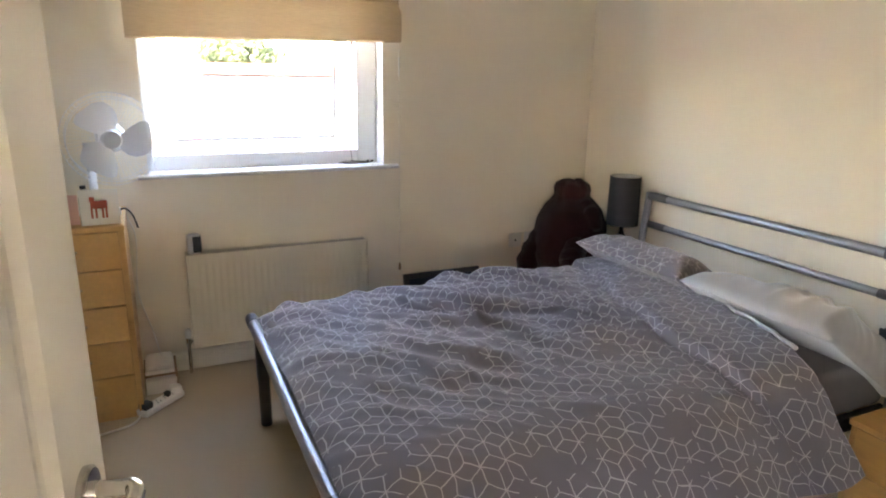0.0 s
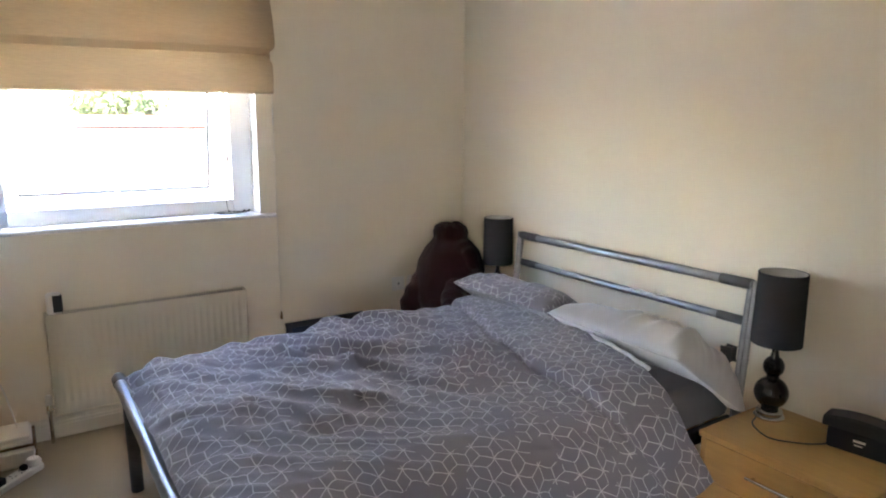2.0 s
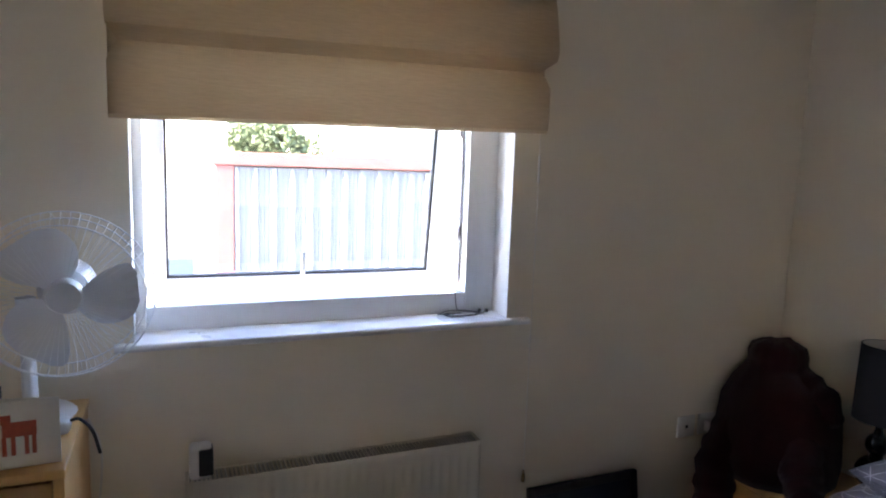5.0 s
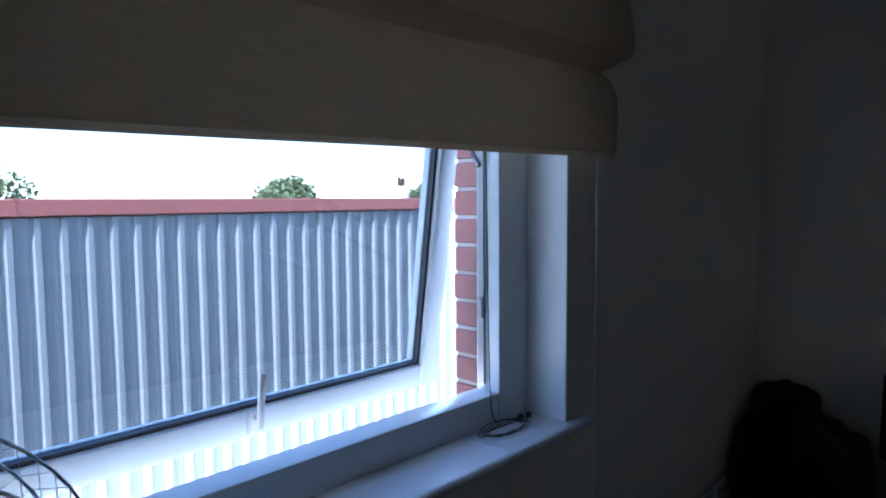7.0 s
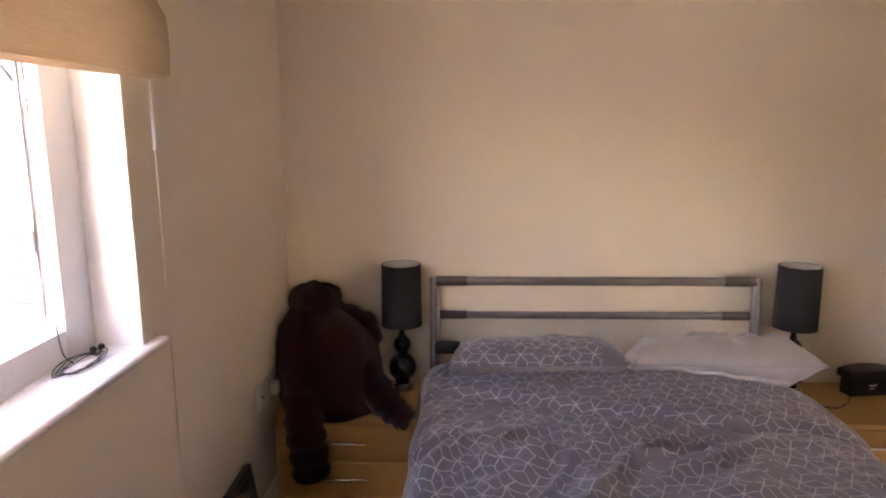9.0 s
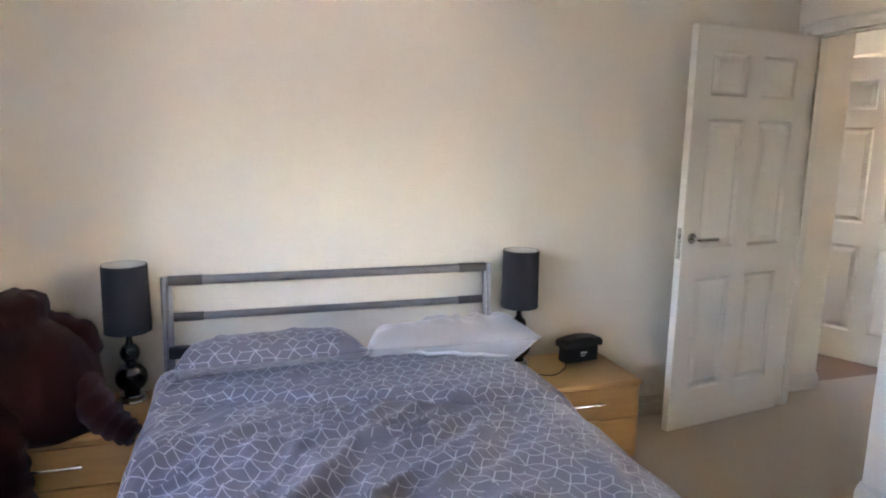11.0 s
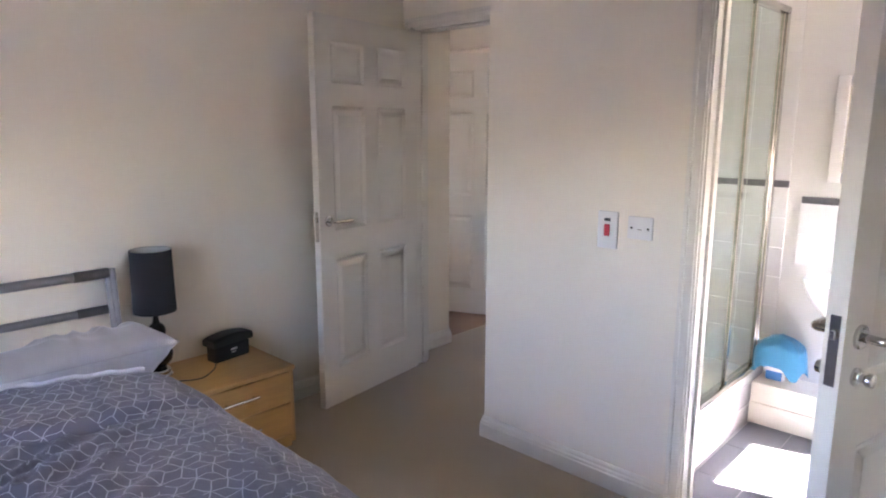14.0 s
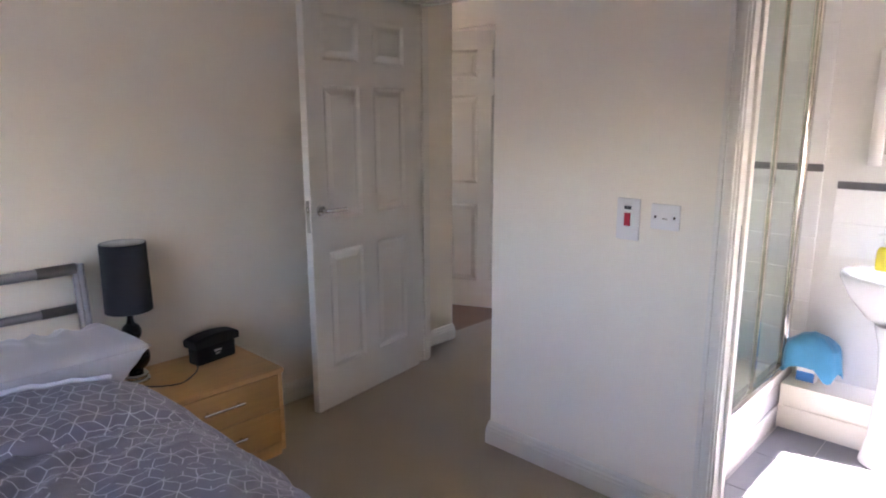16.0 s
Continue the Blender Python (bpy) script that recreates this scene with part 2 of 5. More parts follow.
def add_box(bm, lo, hi, bevel=0.0, seg=1, idx=0, m=None):
    r = bmesh.ops.create_cube(bm, size=1)
    vs = r["verts"]
    for v in vs:
        v.co = Vector([lo[i] + (v.co[i] + 0.5) * (hi[i] - lo[i]) for i in range(3)])
    fs = {f for v in vs for f in v.link_faces}
    for f in fs:
        f.material_index = idx
    if bevel:
        es = list({e for v in vs for e in v.link_edges})
        r = bmesh.ops.bevel(bm, geom=es, offset=bevel, segments=seg, affect="EDGES", profile=0.5)
        vs = list({v for f in r["faces"] for v in f.verts} | {v for v in vs if v.is_valid})
    if m is not None:
        bmesh.ops.transform(bm, matrix=m, verts=[v for v in vs if v.is_valid])
    return vs


def box(lo, hi, bevel=0.0, seg=1):
    bm = bmesh.new()
    add_box(bm, lo, hi, bevel, seg)
    return bm


def lathe(profile, center=(0, 0, 0), n=32, bm=None, m=None, idx=0):
    """A solid of revolution about z; profile is (radius, height)."""
    bm = bm or bmesh.new()
    rings, made = [], []
    for r, z in profile:
        if r < 1e-5:
            rings.append([bm.verts.new((center[0], center[1], center[2] + z))])
        else:
            rings.append([bm.verts.new((center[0] + r * math.cos(2 * math.pi * i / n), center[1] + r * math.sin(2 * math.pi * i / n), center[2] + z)) for i in range(n)])
        made += rings[-1]
    for a, b in zip(rings, rings[1:]):
        for i in range(n):
            j = (i + 1) % n
            if len(a) == 1 and len(b) == 1:
                continue
            if len(a) == 1:
                f = bm.faces.new((a[0], b[i], b[j]))
            elif len(b) == 1:
                f = bm.faces.new((a[i], a[j], b[0]))
            else:
                f = bm.faces.new((a[i], a[j], b[j], b[i]))
            f.material_index = idx
    if m is not None:
        bmesh.ops.transform(bm, matrix=m, verts=made)
    return bm


def tube(points, r, n=12, bm=None, cap=True):
    """A round tube along points."""
    bm = bm or bmesh.new()
    pts = [Vector(p) for p in points]
    rings = []
    up = Vector((0, 0, 1))
    for i, p in enumerate(pts):
        t = (pts[min(i + 1, len(pts) - 1)] - pts[max(i - 1, 0)]).normalized()
        u = up - t * up.dot(t)
        if u.length < 0.05:
            u = Vector((1, 0, 0)) - t * t.x
        u.normalize()
        w = t.cross(u)
        up = u
        rr = r[i] if isinstance(r, (list, tuple)) else r
        rings.append([bm.verts.new(p + (u * math.cos(2 * math.pi * k / n) + w * math.sin(2 * math.pi * k / n)) * rr) for k in range(n)])
    for a, b in zip(rings, rings[1:]):
        for i in range(n):
            j = (i + 1) % n
            bm.faces.new((a[i], a[j], b[j], b[i]))
    if cap:
        bm.faces.new(rings[0][::-1])
        bm.faces.new(rings[-1])
    return bm


def curve_pts(ctrl, n=8):
    """Catmull-Rom through control points."""
    c = [Vector(p) for p in ctrl]
    c = [c[0] * 2 - c[1]] + c + [c[-1] * 2 - c[-2]]
    out = []
    for i in range(1, len(c) - 2):
        for k in range(n):
            t = k / n
            a, b, d, e = c[i - 1], c[i], c[i + 1], c[i + 2]
            out.append(0.5 * ((2 * b) + (d - a) * t + (2 * a - 5 * b + 4 * d - e) * t * t + (3 * b - a - 3 * d + e) * t ** 3))
    out.append(c[-2])
    return out


def wall(name, lo, hi, m, label, holes=(), axis="x"):
    """A wall slab with rectangular holes (a0, a1, z0, z1) along its length."""
    bm = bmesh.new()
    ai = 0 if axis == "x" else 1
    xs = sorted({lo[ai], hi[ai], *[h[0] for h in holes], *[h[1] for h in holes]})
    zs = sorted({lo[2], hi[2], *[h[2] for h in holes], *[h[3] for h in holes]})
    # cells that are not in a hole, merged upward per column
    for a0, a1 in zip(xs, xs[1:]):
        z0 = None
        for k, (b0, b1) in enumerate(zip(zs, zs[1:])):
            mid = ((a0 + a1) / 2, (b0 + b1) / 2)
            solid = not any(h[0] < mid[0] < h[1] and h[2] < mid[1] < h[3] for h in holes)
            if solid and z0 is None:
                z0 = b0
            if z0 is not None and (not solid or k == len(zs) - 2):
                z1 = b0 if not solid else b1
                l2, h2 = list(lo), list(hi)
                l2[ai], h2[ai], l2[2], h2[2] = a0, a1, z0, z1
                add_box(bm, l2, h2)
                z0 = None
    bmesh.ops.remove_doubles(bm, verts=bm.verts[:], dist=1e-5)
    seen = {}
    for f in bm.faces[:]:
        seen.setdefault(tuple(sorted(v.index for v in f.verts)), []).append(f)
    bm.verts.index_update()
    seen = {}
    for f in bm.faces[:]:
        seen.setdefault(tuple(sorted(v.index for v in f.verts)), []).append(f)
    bmesh.ops.delete(bm, geom=[f for fs in seen.values() if len(fs) > 1 for f in fs], context="FACES_ONLY")
    return tagged(obj(name, bm, m), label, "wall", kind="structure")

# ---- the room: window wall at y = 0, headboard wall at x = 0 ----
RW, RS, H = -3.32, -3.327, 2.4     # west wall, ensuite wall, ceiling height
DS = -3.77                          # wall of the bedroom door
BX = -1.012                          # corner of the ensuite
WX0, WX1, WZ0, WZ1 = -2.478, -1.323, 0.985, 2.05
OX0, OX1 = -2.80, -1.98           # ensuite doorway
DX0, DX1 = -0.88, -0.095           # bedroom doorway

wall("wall_north", (RW - 0.1, 0, -0.02), (0.1, 0.26, H), WALL, "cream painted window wall", [(WX0, WX1, WZ0, WZ1)])
wall("wall_east", (0, -3.87, -0.02), (0.1, 0, H), WALL, "cream painted wall behind the bed", axis="y")
wall("wall_west", (RW - 0.1, -4.65, -0.02), (RW, 0, H), WALL, "cream painted side wall", [(-4.54, -3.97, 0.75, 1.47)], axis="y")
wall("wall_south", (BX, DS - 0.1, -0.02), (0, DS, H), WALL, "cream painted wall around the bedroom door", [(DX0 - 0.03, DX1 + 0.03, -0.02, 2.03)])
wall("wall_ensuite", (RW, RS - 0.1, -0.02), (BX, RS, H), WALL, "cream painted wall with the ensuite doorway", [(OX0 - 0.03, OX1 + 0.03, -0.02, 2.03)])
wall("wall_ensuite_side", (BX - 0.1, -5.3, -0.02), (BX, RS - 0.1, H), WALL, "cream painted passage wall", axis="y")
wall("wall_bath_south", (RW, -4.65, -0.02), (BX - 0.1, -4.55, H), BATHWALL, "white painted ensuite wall")
wall("wall_hall_east", (0.05, -4.22, -0.02), (0.15, -3.87, H), WALL, "cream painted hall wall", axis="y")
wall("wall_hall_return", (0.15, -4.22, -0.02), (1.6, -4.12, H), WALL, "cream painted hall return wall")
wall("wall_hall_end", (BX, -5.40, -0.02), (1.7, -5.30, H), WALL, "cream painted end wall of the hall")
wall("wall_hall_header", (BX, -4.86, 2.02), (1.6, -4.78, H), WALL, "cream painted hall wall above the door")
# The far wall's hole is added out of view to light the hall.
wall("wall_hall_far", (1.6, -5.30, -0.02), (1.7, -4.12, H), WALL, "cream painted far hall wall with an added opening for daylight", [(-4.62, -4.35, 1.1, 1.5)], axis="y")

tagged(obj("floor", box((RW - 0.1, -5.4, -0.12), (0.13, 0.26, 0.0)), CARPET), "beige cut-pile carpet floor", "floor", kind="structure")
tagged(obj("floor_hall", box((0.13, -5.4, -0.12), (1.7, -4.12, -0.002)), LAMINATE), "brown wood floor in the hall", "floor", kind="structure")
tagged(obj("ceiling", box((RW - 0.1, -5.4, H), (1.7, 0.26, H + 0.1)), CEIL), "plain white painted ceiling", "ceiling", kind="structure")


def moulded(pts_path, h, thick, name, label, flip=1):
    """A moulded board run along the foot of a wall; path is the wall line, thick is laid to its left."""
    prof = [(0, 0), (thick, 0), (thick, h * 0.62), (thick * 0.8, h * 0.66), (thick * 0.8, h * 0.76), (thick * 0.55, h * 0.82), (thick * 0.5, h * 0.92), (thick * 0.25, h), (0, h)]
    bm = bmesh.new()
    p = [Vector((a[0], a[1], 0)) for a in pts_path]
    rings = []
    for i, q in enumerate(p):
        dirs = []
        if i > 0:
            dirs.append((p[i] - p[i - 1]).normalized())
        if i < len(p) - 1:
            dirs.append((p[i + 1] - p[i]).normalized())
        ns = [Vector((-t.y, t.x, 0)) * flip for t in dirs]
        nn = sum(ns, Vector((0, 0, 0)))
        nn = nn / nn.dot(ns[0])
        rings.append([bm.verts.new(q + nn * a + Vector((0, 0, b))) for a, b in prof])
    k = len(prof)
    for a, b in zip(rings, rings[1:]):
        for i in range(k):
            bm.faces.new((a[i], a[(i + 1) % k], b[(i + 1) % k], b[i]))
    bm.faces.new(rings[0])
    bm.faces.new(rings[-1][::-1])
    return tagged(obj(name, bm, GLOSS), label, "skirting board", kind="structure")


moulded([(0, -3.70), (0, 0), (RW, 0), (RW, RS), (OX0 - 0.07, RS)], 0.10, 0.016, "baseboard", "white moulded skirting board along the bedroom walls")
moulded([(OX1 + 0.066, RS), (BX, RS), (BX, DS)], 0.105, 0.016, "baseboard_corner", "white moulded skirting board round the wall corner", flip=1)
moulded([(0.15, -4.22), (0.05, -4.22), (0.05, -3.87)], 0.10, 0.014, "baseboard_hall", "white skirting board in the hall", flip=1)


def door_frame(name, x0, x1, y0, y1, label, front=1):
    """Lining and moulded architraves round a doorway in a wall that runs along x, from y0 (rear) to y1 (face)."""
    bm = bmesh.new()
    t = 0.03
    add_box(bm, (x0 - t, y0 + 0.001, 0), (x0, y1 - 0.001, 2.0))
    add_box(bm, (x1, y0 + 0.001, 0), (x1 + t, y1 - 0.001, 2.0))
    add_box(bm, (x0 - t, y0 + 0.001, 2.0), (x1 + t, y1 - 0.001, 2.03))
    ym = (y0 + y1) / 2 - 0.012
    add_box(bm, (x0, ym - 0.016, 0), (x0 + 0.012, ym + 0.016, 1.988), 0.002)
    add_box(bm, (x1 - 0.012, ym - 0.016, 0), (x1, ym + 0.016, 1.988), 0.002)
    add_box(bm, (x0, ym - 0.016, 1.988), (x1, ym + 0.016, 2.0), 0.002)
    for yy, s in ((y1, 1), (y0, -1)):
        for a, w, th in ((0.0, 0.060, 0.012), (0.008, 0.018, 0.018), (0.040, 0.016, 0.021)):
            for sx, xx in ((-1, x0 - 0.006), (1, x1 + 0.006)):
                e0, e1 = sorted((xx + sx * a, xx + sx * (a + w)))
                f0, f1 = sorted((yy, yy + s * th))
                add_box(bm, (e0, f0, 0), (e1, f1, 2.006 + a + w), 0.003, 2)
            f0, f1 = sorted((yy, yy + s * (th - 0.0015)))
            add_box(bm, (x0 - 0.006 - a - w, f0, 2.006 + a), (x1 + 0.006 + a + w, f1, 2.006 + a + w), 0.003, 2)
    return tagged(obj(name, bm, GLOSS, smooth=True), label, "door frame", kind="structure")


door_frame("trim_bedroom_door", DX0, DX1, DS - 0.1, DS, "white moulded bedroom door frame")
door_frame("trim_ensuite_door", OX0, OX1, RS - 0.1, RS, "white moulded ensuite door frame")


def lever(side, bm=None):
    """A lever on a round rose at the origin; side is +1 or -1 along y, lever runs along -x."""
    bm = lathe([(0.0, 0.0), (0.026, 0.0), (0.026, 0.006), (0.023, 0.009), (0.0, 0.009)], n=28, bm=bm, m=Matrix.Rotation(radians(-90 * side), 4, "X"))
    pts = [(0, 0, 0), (0, side * 0.03, 0), (0, side * 0.046, 0), (-0.012, side * 0.054, 0), (-0.04, side * 0.056, 0), (-0.115, side * 0.053, -0.002)]
    tube(curve_pts(pts, 5), 0.0095, 12, bm)
    return bm


def panel_door(name, width, label, swing, hinge, turn, height=1.978, levers=1, hz=0.985):
    """A six-panel leaf: hinged at its origin, running along +x, 40 mm thick about y = 0."""
    d = new(name)
    t = 0.0195
    bm = bmesh.new()
    rows = [(0.20, 0.78), (0.93, 1.55), (1.66, 1.86)]
    st, mid = 0.105, 0.10
    cols = [(st, (width - mid) / 2), ((width + mid) / 2, width - st)]
    xs = sorted({0, width, *[c for cc in cols for c in cc]})
    zs = sorted({0, height, *[r for rr in rows for r in rr]})
    for s in (1, -1):
        grid = {(x, z): bm.verts.new((x, s * t, z)) for x in xs for z in zs}
        for x0, x1 in zip(xs, xs[1:]):
            for z0, z1 in zip(zs, zs[1:]):
                if (x0, x1) in cols and (z0, z1) in rows:
                    prev = [grid[x0, z0], grid[x1, z0], grid[x1, z1], grid[x0, z1]]
                    for ins, dep in ((0.006, 0.004), (0.014, 0.009), (0.024, 0.009), (0.045, 0.002)):
                        ring = [bm.verts.new((x0 + ins, s * (t - dep), z0 + ins)), bm.verts.new((x1 - ins, s * (t - dep), z0 + ins)), bm.verts.new((x1 - ins, s * (t - dep), z1 - ins)), bm.verts.new((x0 + ins, s * (t - dep), z1 - ins))]
                        for i in range(4):
                            j = (i + 1) % 4
                            bm.faces.new((prev[i], prev[j], ring[j], ring[i]))
                        prev = ring
                    bm.faces.new(prev)
                else:
                    bm.faces.new((grid[x0, z0], grid[x1, z0], grid[x1, z1], grid[x0, z1]))
    bmesh.ops.remove_doubles(bm, verts=bm.verts[:], dist=1e-6)
    add_box(bm, (0, -t, 0), (0.0008, t, height))
    add_box(bm, (width - 0.0008, -t, 0), (width, t, height))
    add_box(bm, (0, -t, height - 0.0008), (width, t, height))
    add_box(bm, (0, -t, 0), (width, t, 0.0008))
    leaf = obj("leaf", bm, GLOSS)
    leaf.parent = d
    if levers:
        for s in (1, -1):
            h = obj("handle", lever(s), CHROME, smooth=True)
            h.data.transform(Matrix.Translation((width - 0.06, s * t, hz)))
            h.parent = d
            tagged(h, "satin chrome lever handle on a round rose")
        k = obj("lock_plate", box((width - 0.001, -0.011, hz - 0.10), (width + 0.0015, 0.011, hz + 0.05), 0.001), CHROME)
        k.parent = d
        b2 = obj("latch", box((width + 0.001, -0.006, hz), (width + 0.011, 0.006, hz + 0.02), 0.002), CHROME)
        b2.parent = d
    for z in (0.2, 1.0, 1.75):
        hg = obj("hinge", tube([(-0.004, swing * 0.024, z), (-0.004, swing * 0.024, z + 0.09)], 0.006, 10), CHROME)
        hg.parent = d
    d.location = hinge
    d.rotation_euler = (0, 0, radians(turn))
    return tagged(d, label, "door", kind="structure")


ang = math.degrees(math.atan2(-2.965 + 3.752, -0.222 + 0.112))
panel_door("door_bedroom", 0.785, "white six-panel bedroom door standing open", -1, (-0.112, -3.742, 0.008), ang)
ang2 = math.degrees(math.atan2(0.802, 0.207))
ed = panel_door("door_ensuite", 0.815, "white six-panel ensuite door standing open", 1, (-2.775, -3.320, 0.008), ang2, hz=1.03)
for s in (1, -1):
    th = obj("thumb_turn", lathe([(0, 0), (0.019, 0), (0.019, 0.006), (0.009, 0.008), (0.009, 0.02), (0.015, 0.026), (0.014, 0.036), (0, 0.038)], n=20, m=Matrix.Rotation(radians(-90 * s), 4, "X")), CHROME, smooth=True)
    th.data.transform(Matrix.Translation((0.755, s * 0.0195, 0.945)))
    th.parent = ed
ang3 = math.degrees(math.atan2(-4.952 + 4.777, 0.238 - 0.634))
panel_door("door_hall", 0.76, "white six-panel hall door", 1, (0.68, -4.715, 0.012), ang3, height=1.985, levers=0)

# strike plate in the ensuite frame
tagged(obj("strike_plate", box((OX1 - 0.0015, RS - 0.075, 0.93), (OX1 + 0.0005, RS - 0.045, 1.08), 0.0005), DKSTEEL), "dark metal strike plate in the door lining", "strike plate")

# ---- window ----
FY0, FY1 = 0.115, 0.185
win = base_at("window_1", (-1.918, FY0, WZ0), "white plastic window with its top-hung sash pushed open", "window", kind="structure")
bm = bmesh.new()
fw = 0.085
add_box(bm, (WX0, FY0, WZ0 + 0.012), (WX0 + 0.03, FY1, WZ1), 0.004, 2)
add_box(bm, (WX1 - 0.110, FY0, WZ0 + 0.012), (WX1, FY1, WZ1), 0.004, 2)
add_box(bm, (WX0 + 0.03, FY0 + 0.001, WZ0 + 0.012), (WX1 - 0.110, FY1 - 0.001, WZ0 + fw), 0.004, 2)
add_box(bm, (WX0 + 0.03, FY0 + 0.001, WZ1 - 0.07), (WX1 - 0.110, FY1 - 0.001, WZ1), 0.004, 2)
obj("frame", bm, UPVC, win, smooth=True)
# sash, hung at its head and swung outwards
SX0, SX1, SZ0, SZ1 = WX0 + 0.026, WX1 - 0.120, WZ0 + 0.065, WZ1 - 0.055
tilt = Matrix.Translation((0, FY1, SZ1)) @ Matrix.Rotation(radians(SASH), 4, "X") @ Matrix.Translation((0, -FY1, -SZ1))
bm = bmesh.new()
sw = 0.058
for lo, hi in (((SX0, FY1, SZ0), (SX0 + sw, FY1 + 0.06, SZ1)), ((SX1 - sw, FY1, SZ0), (SX1, FY1 + 0.06, SZ1)),
               ((SX0 + sw, FY1 + 0.001, SZ0), (SX1 - sw, FY1 + 0.059, SZ0 + sw)), ((SX0 + sw, FY1 + 0.001, SZ1 - sw), (SX1 - sw, FY1 + 0.059, SZ1))):
    add_box(bm, lo, hi, 0.005, 2)
bm.transform(tilt)
obj("sash", bm, UPVC, win, smooth=True)
bm = bmesh.new()
g = 0.008
for lo, hi in (((SX0 + sw, FY1 + 0.012, SZ0 + sw), (SX0 + sw + g, FY1 + 0.03, SZ1 - sw)), ((SX1 - sw - g, FY1 + 0.012, SZ0 + sw), (SX1 - sw, FY1 + 0.03, SZ1 - sw)),
               ((SX0 + sw, FY1 + 0.012, SZ0 + sw), (SX1 - sw, FY1 + 0.03, SZ0 + sw + g)), ((SX0 + sw, FY1 + 0.012, SZ1 - sw - g), (SX1 - sw, FY1 + 0.03, SZ1 - sw))):
    add_box(bm, lo, hi)
bm.transform(tilt)
obj("gasket", bm, GASKET, win)
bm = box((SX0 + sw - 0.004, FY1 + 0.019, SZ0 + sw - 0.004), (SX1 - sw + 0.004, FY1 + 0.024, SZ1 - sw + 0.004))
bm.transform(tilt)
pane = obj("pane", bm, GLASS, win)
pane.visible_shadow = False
bm = bmesh.new()
hx = (SX0 + SX1) / 2 - 0.02
add_box(bm, (hx - 0.012, FY1 - 0.012, SZ0 + 0.012), (hx + 0.012, FY1, SZ0 + 0.06), 0.004, 2)
add_box(bm, (hx - 0.008, FY1 - 0.028, SZ0 + 0.03), (hx + 0.008, FY1 - 0.012, SZ0 + 0.05), 0.003, 2)
add_box(bm, (hx - 0.007, FY1 - 0.036, SZ0 + 0.03), (hx + 0.007, FY1 - 0.026, SZ0 + 0.145), 0.004, 2)
bm.transform(tilt)
obj("handle", bm, WHITEP, win, smooth=True)
# friction stay on the right jamb
bm = bmesh.new()
xj = WX1 - 0.114
add_box(bm, (xj - 0.006, FY1 - 0.03, WZ0 + 0.1), (xj, FY1 - 0.012, WZ1 - 0.08))
a, b = Vector((xj - 0.008, FY1 - 0.02, WZ0 + 0.62)), tilt @ Vector((xj - 0.008, FY1 + 0.01, WZ0 + 0.72))
tube([a, b], 0.006, 8, bm)
add_box(bm, (xj - 0.012, FY1 - 0.03, WZ0 + 0.26), (xj, FY1 - 0.014, WZ0 + 0.31), 0.002)
obj("stay", bm, STEEL, win)

# sill board with a nose that runs past the reveal
bm = bmesh.new()
add_box(bm, (WX0 + 0.001, -0.001, WZ0), (WX1 - 0.001, FY0 + 0.03, WZ0 + 0.014))
add_box(bm, (WX0 - 0.045, -0.018, WZ0 - 0.008), (WX1 + 0.075, -0.001, WZ0 + 0.014))
tube([(WX0 - 0.045, -0.018, WZ0 + 0.003), (WX1 + 0.075, -0.018, WZ0 + 0.003)], 0.0109, 16, bm)
tagged(obj("sill", bm, SILLM, smooth=True), "white gloss window sill board", "window sill", kind="structure")
rv = bmesh.new()
add_box(rv, (WX1 - 0.003, 0.001, WZ0 + 0.0145), (WX1 + 0.001, FY0 - 0.001, WZ1 - 0.001))
add_box(rv, (WX0 - 0.001, 0.001, WZ0 + 0.0145), (WX0 + 0.003, FY0 - 0.001, WZ1 - 0.001))
tagged(obj("trim_reveal", rv, SILLM), "white painted plaster window reveals", "reveal", kind="structure")
# outer reveal: brick
bw = base_at("brick_reveal", (WX1, 0.2, 0.9), "red brick outer reveal beside the window", "brickwork", kind="structure")
obj("mortar", box((WX1 + 0.014, 0.262, 0.80), (WX1 + 0.25, 0.36, 2.3)), MORTAR, bw)
bme = mesh_of(box((0, 0, 0), (0.30, 0.108, 0.065), 0.004), "brick", BRICKM)
for k in range(18):
    b = new("brick", bme)
    b.parent = bw
    b.location = Vector((0.007 + random.uniform(-0.003, 0.003), 0.058 + random.uniform(-0.003, 0.003), -0.09 + 0.075 * k))
obw = base_at("brick_reveal", (WX0, 0.2, 0.9), "red brick outer reveal beside the window", "brickwork", kind="structure")
obj("mortar", box((WX0 - 0.25, 0.262, 0.80), (WX0 - 0.02, 0.36, 2.3)), MORTAR, obw)
for k in range(18):
    b = new("brick", bme)
    b.parent = obw
    b.location = Vector((-0.312, 0.058, -0.09 + 0.075 * k))

# ensuite window
EY0, EY1, EZ0, EZ1 = -4.54, -3.97, 0.75, 1.47
ew = base_at("window_2", (RW, (EY0 + EY1) / 2, EZ0), "white plastic ensuite window, glass tinted to cut sunlight", "window", kind="structure")
bm = bmesh.new()
for lo, hi in (((RW - 0.08, EY0, EZ0), (RW - 0.02, EY0 + 0.05, EZ1)), ((RW - 0.08, EY1 - 0.05, EZ0), (RW - 0.02, EY1, EZ1)),
               ((RW - 0.079, EY0 + 0.05, EZ0), (RW - 0.021, EY1 - 0.05, EZ0 + 0.05)), ((RW - 0.079, EY0 + 0.05, EZ1 - 0.05), (RW - 0.021, EY1 - 0.05, EZ1))):
    add_box(bm, lo, hi, 0.004, 2)
obj("frame", bm, UPVC, ew)
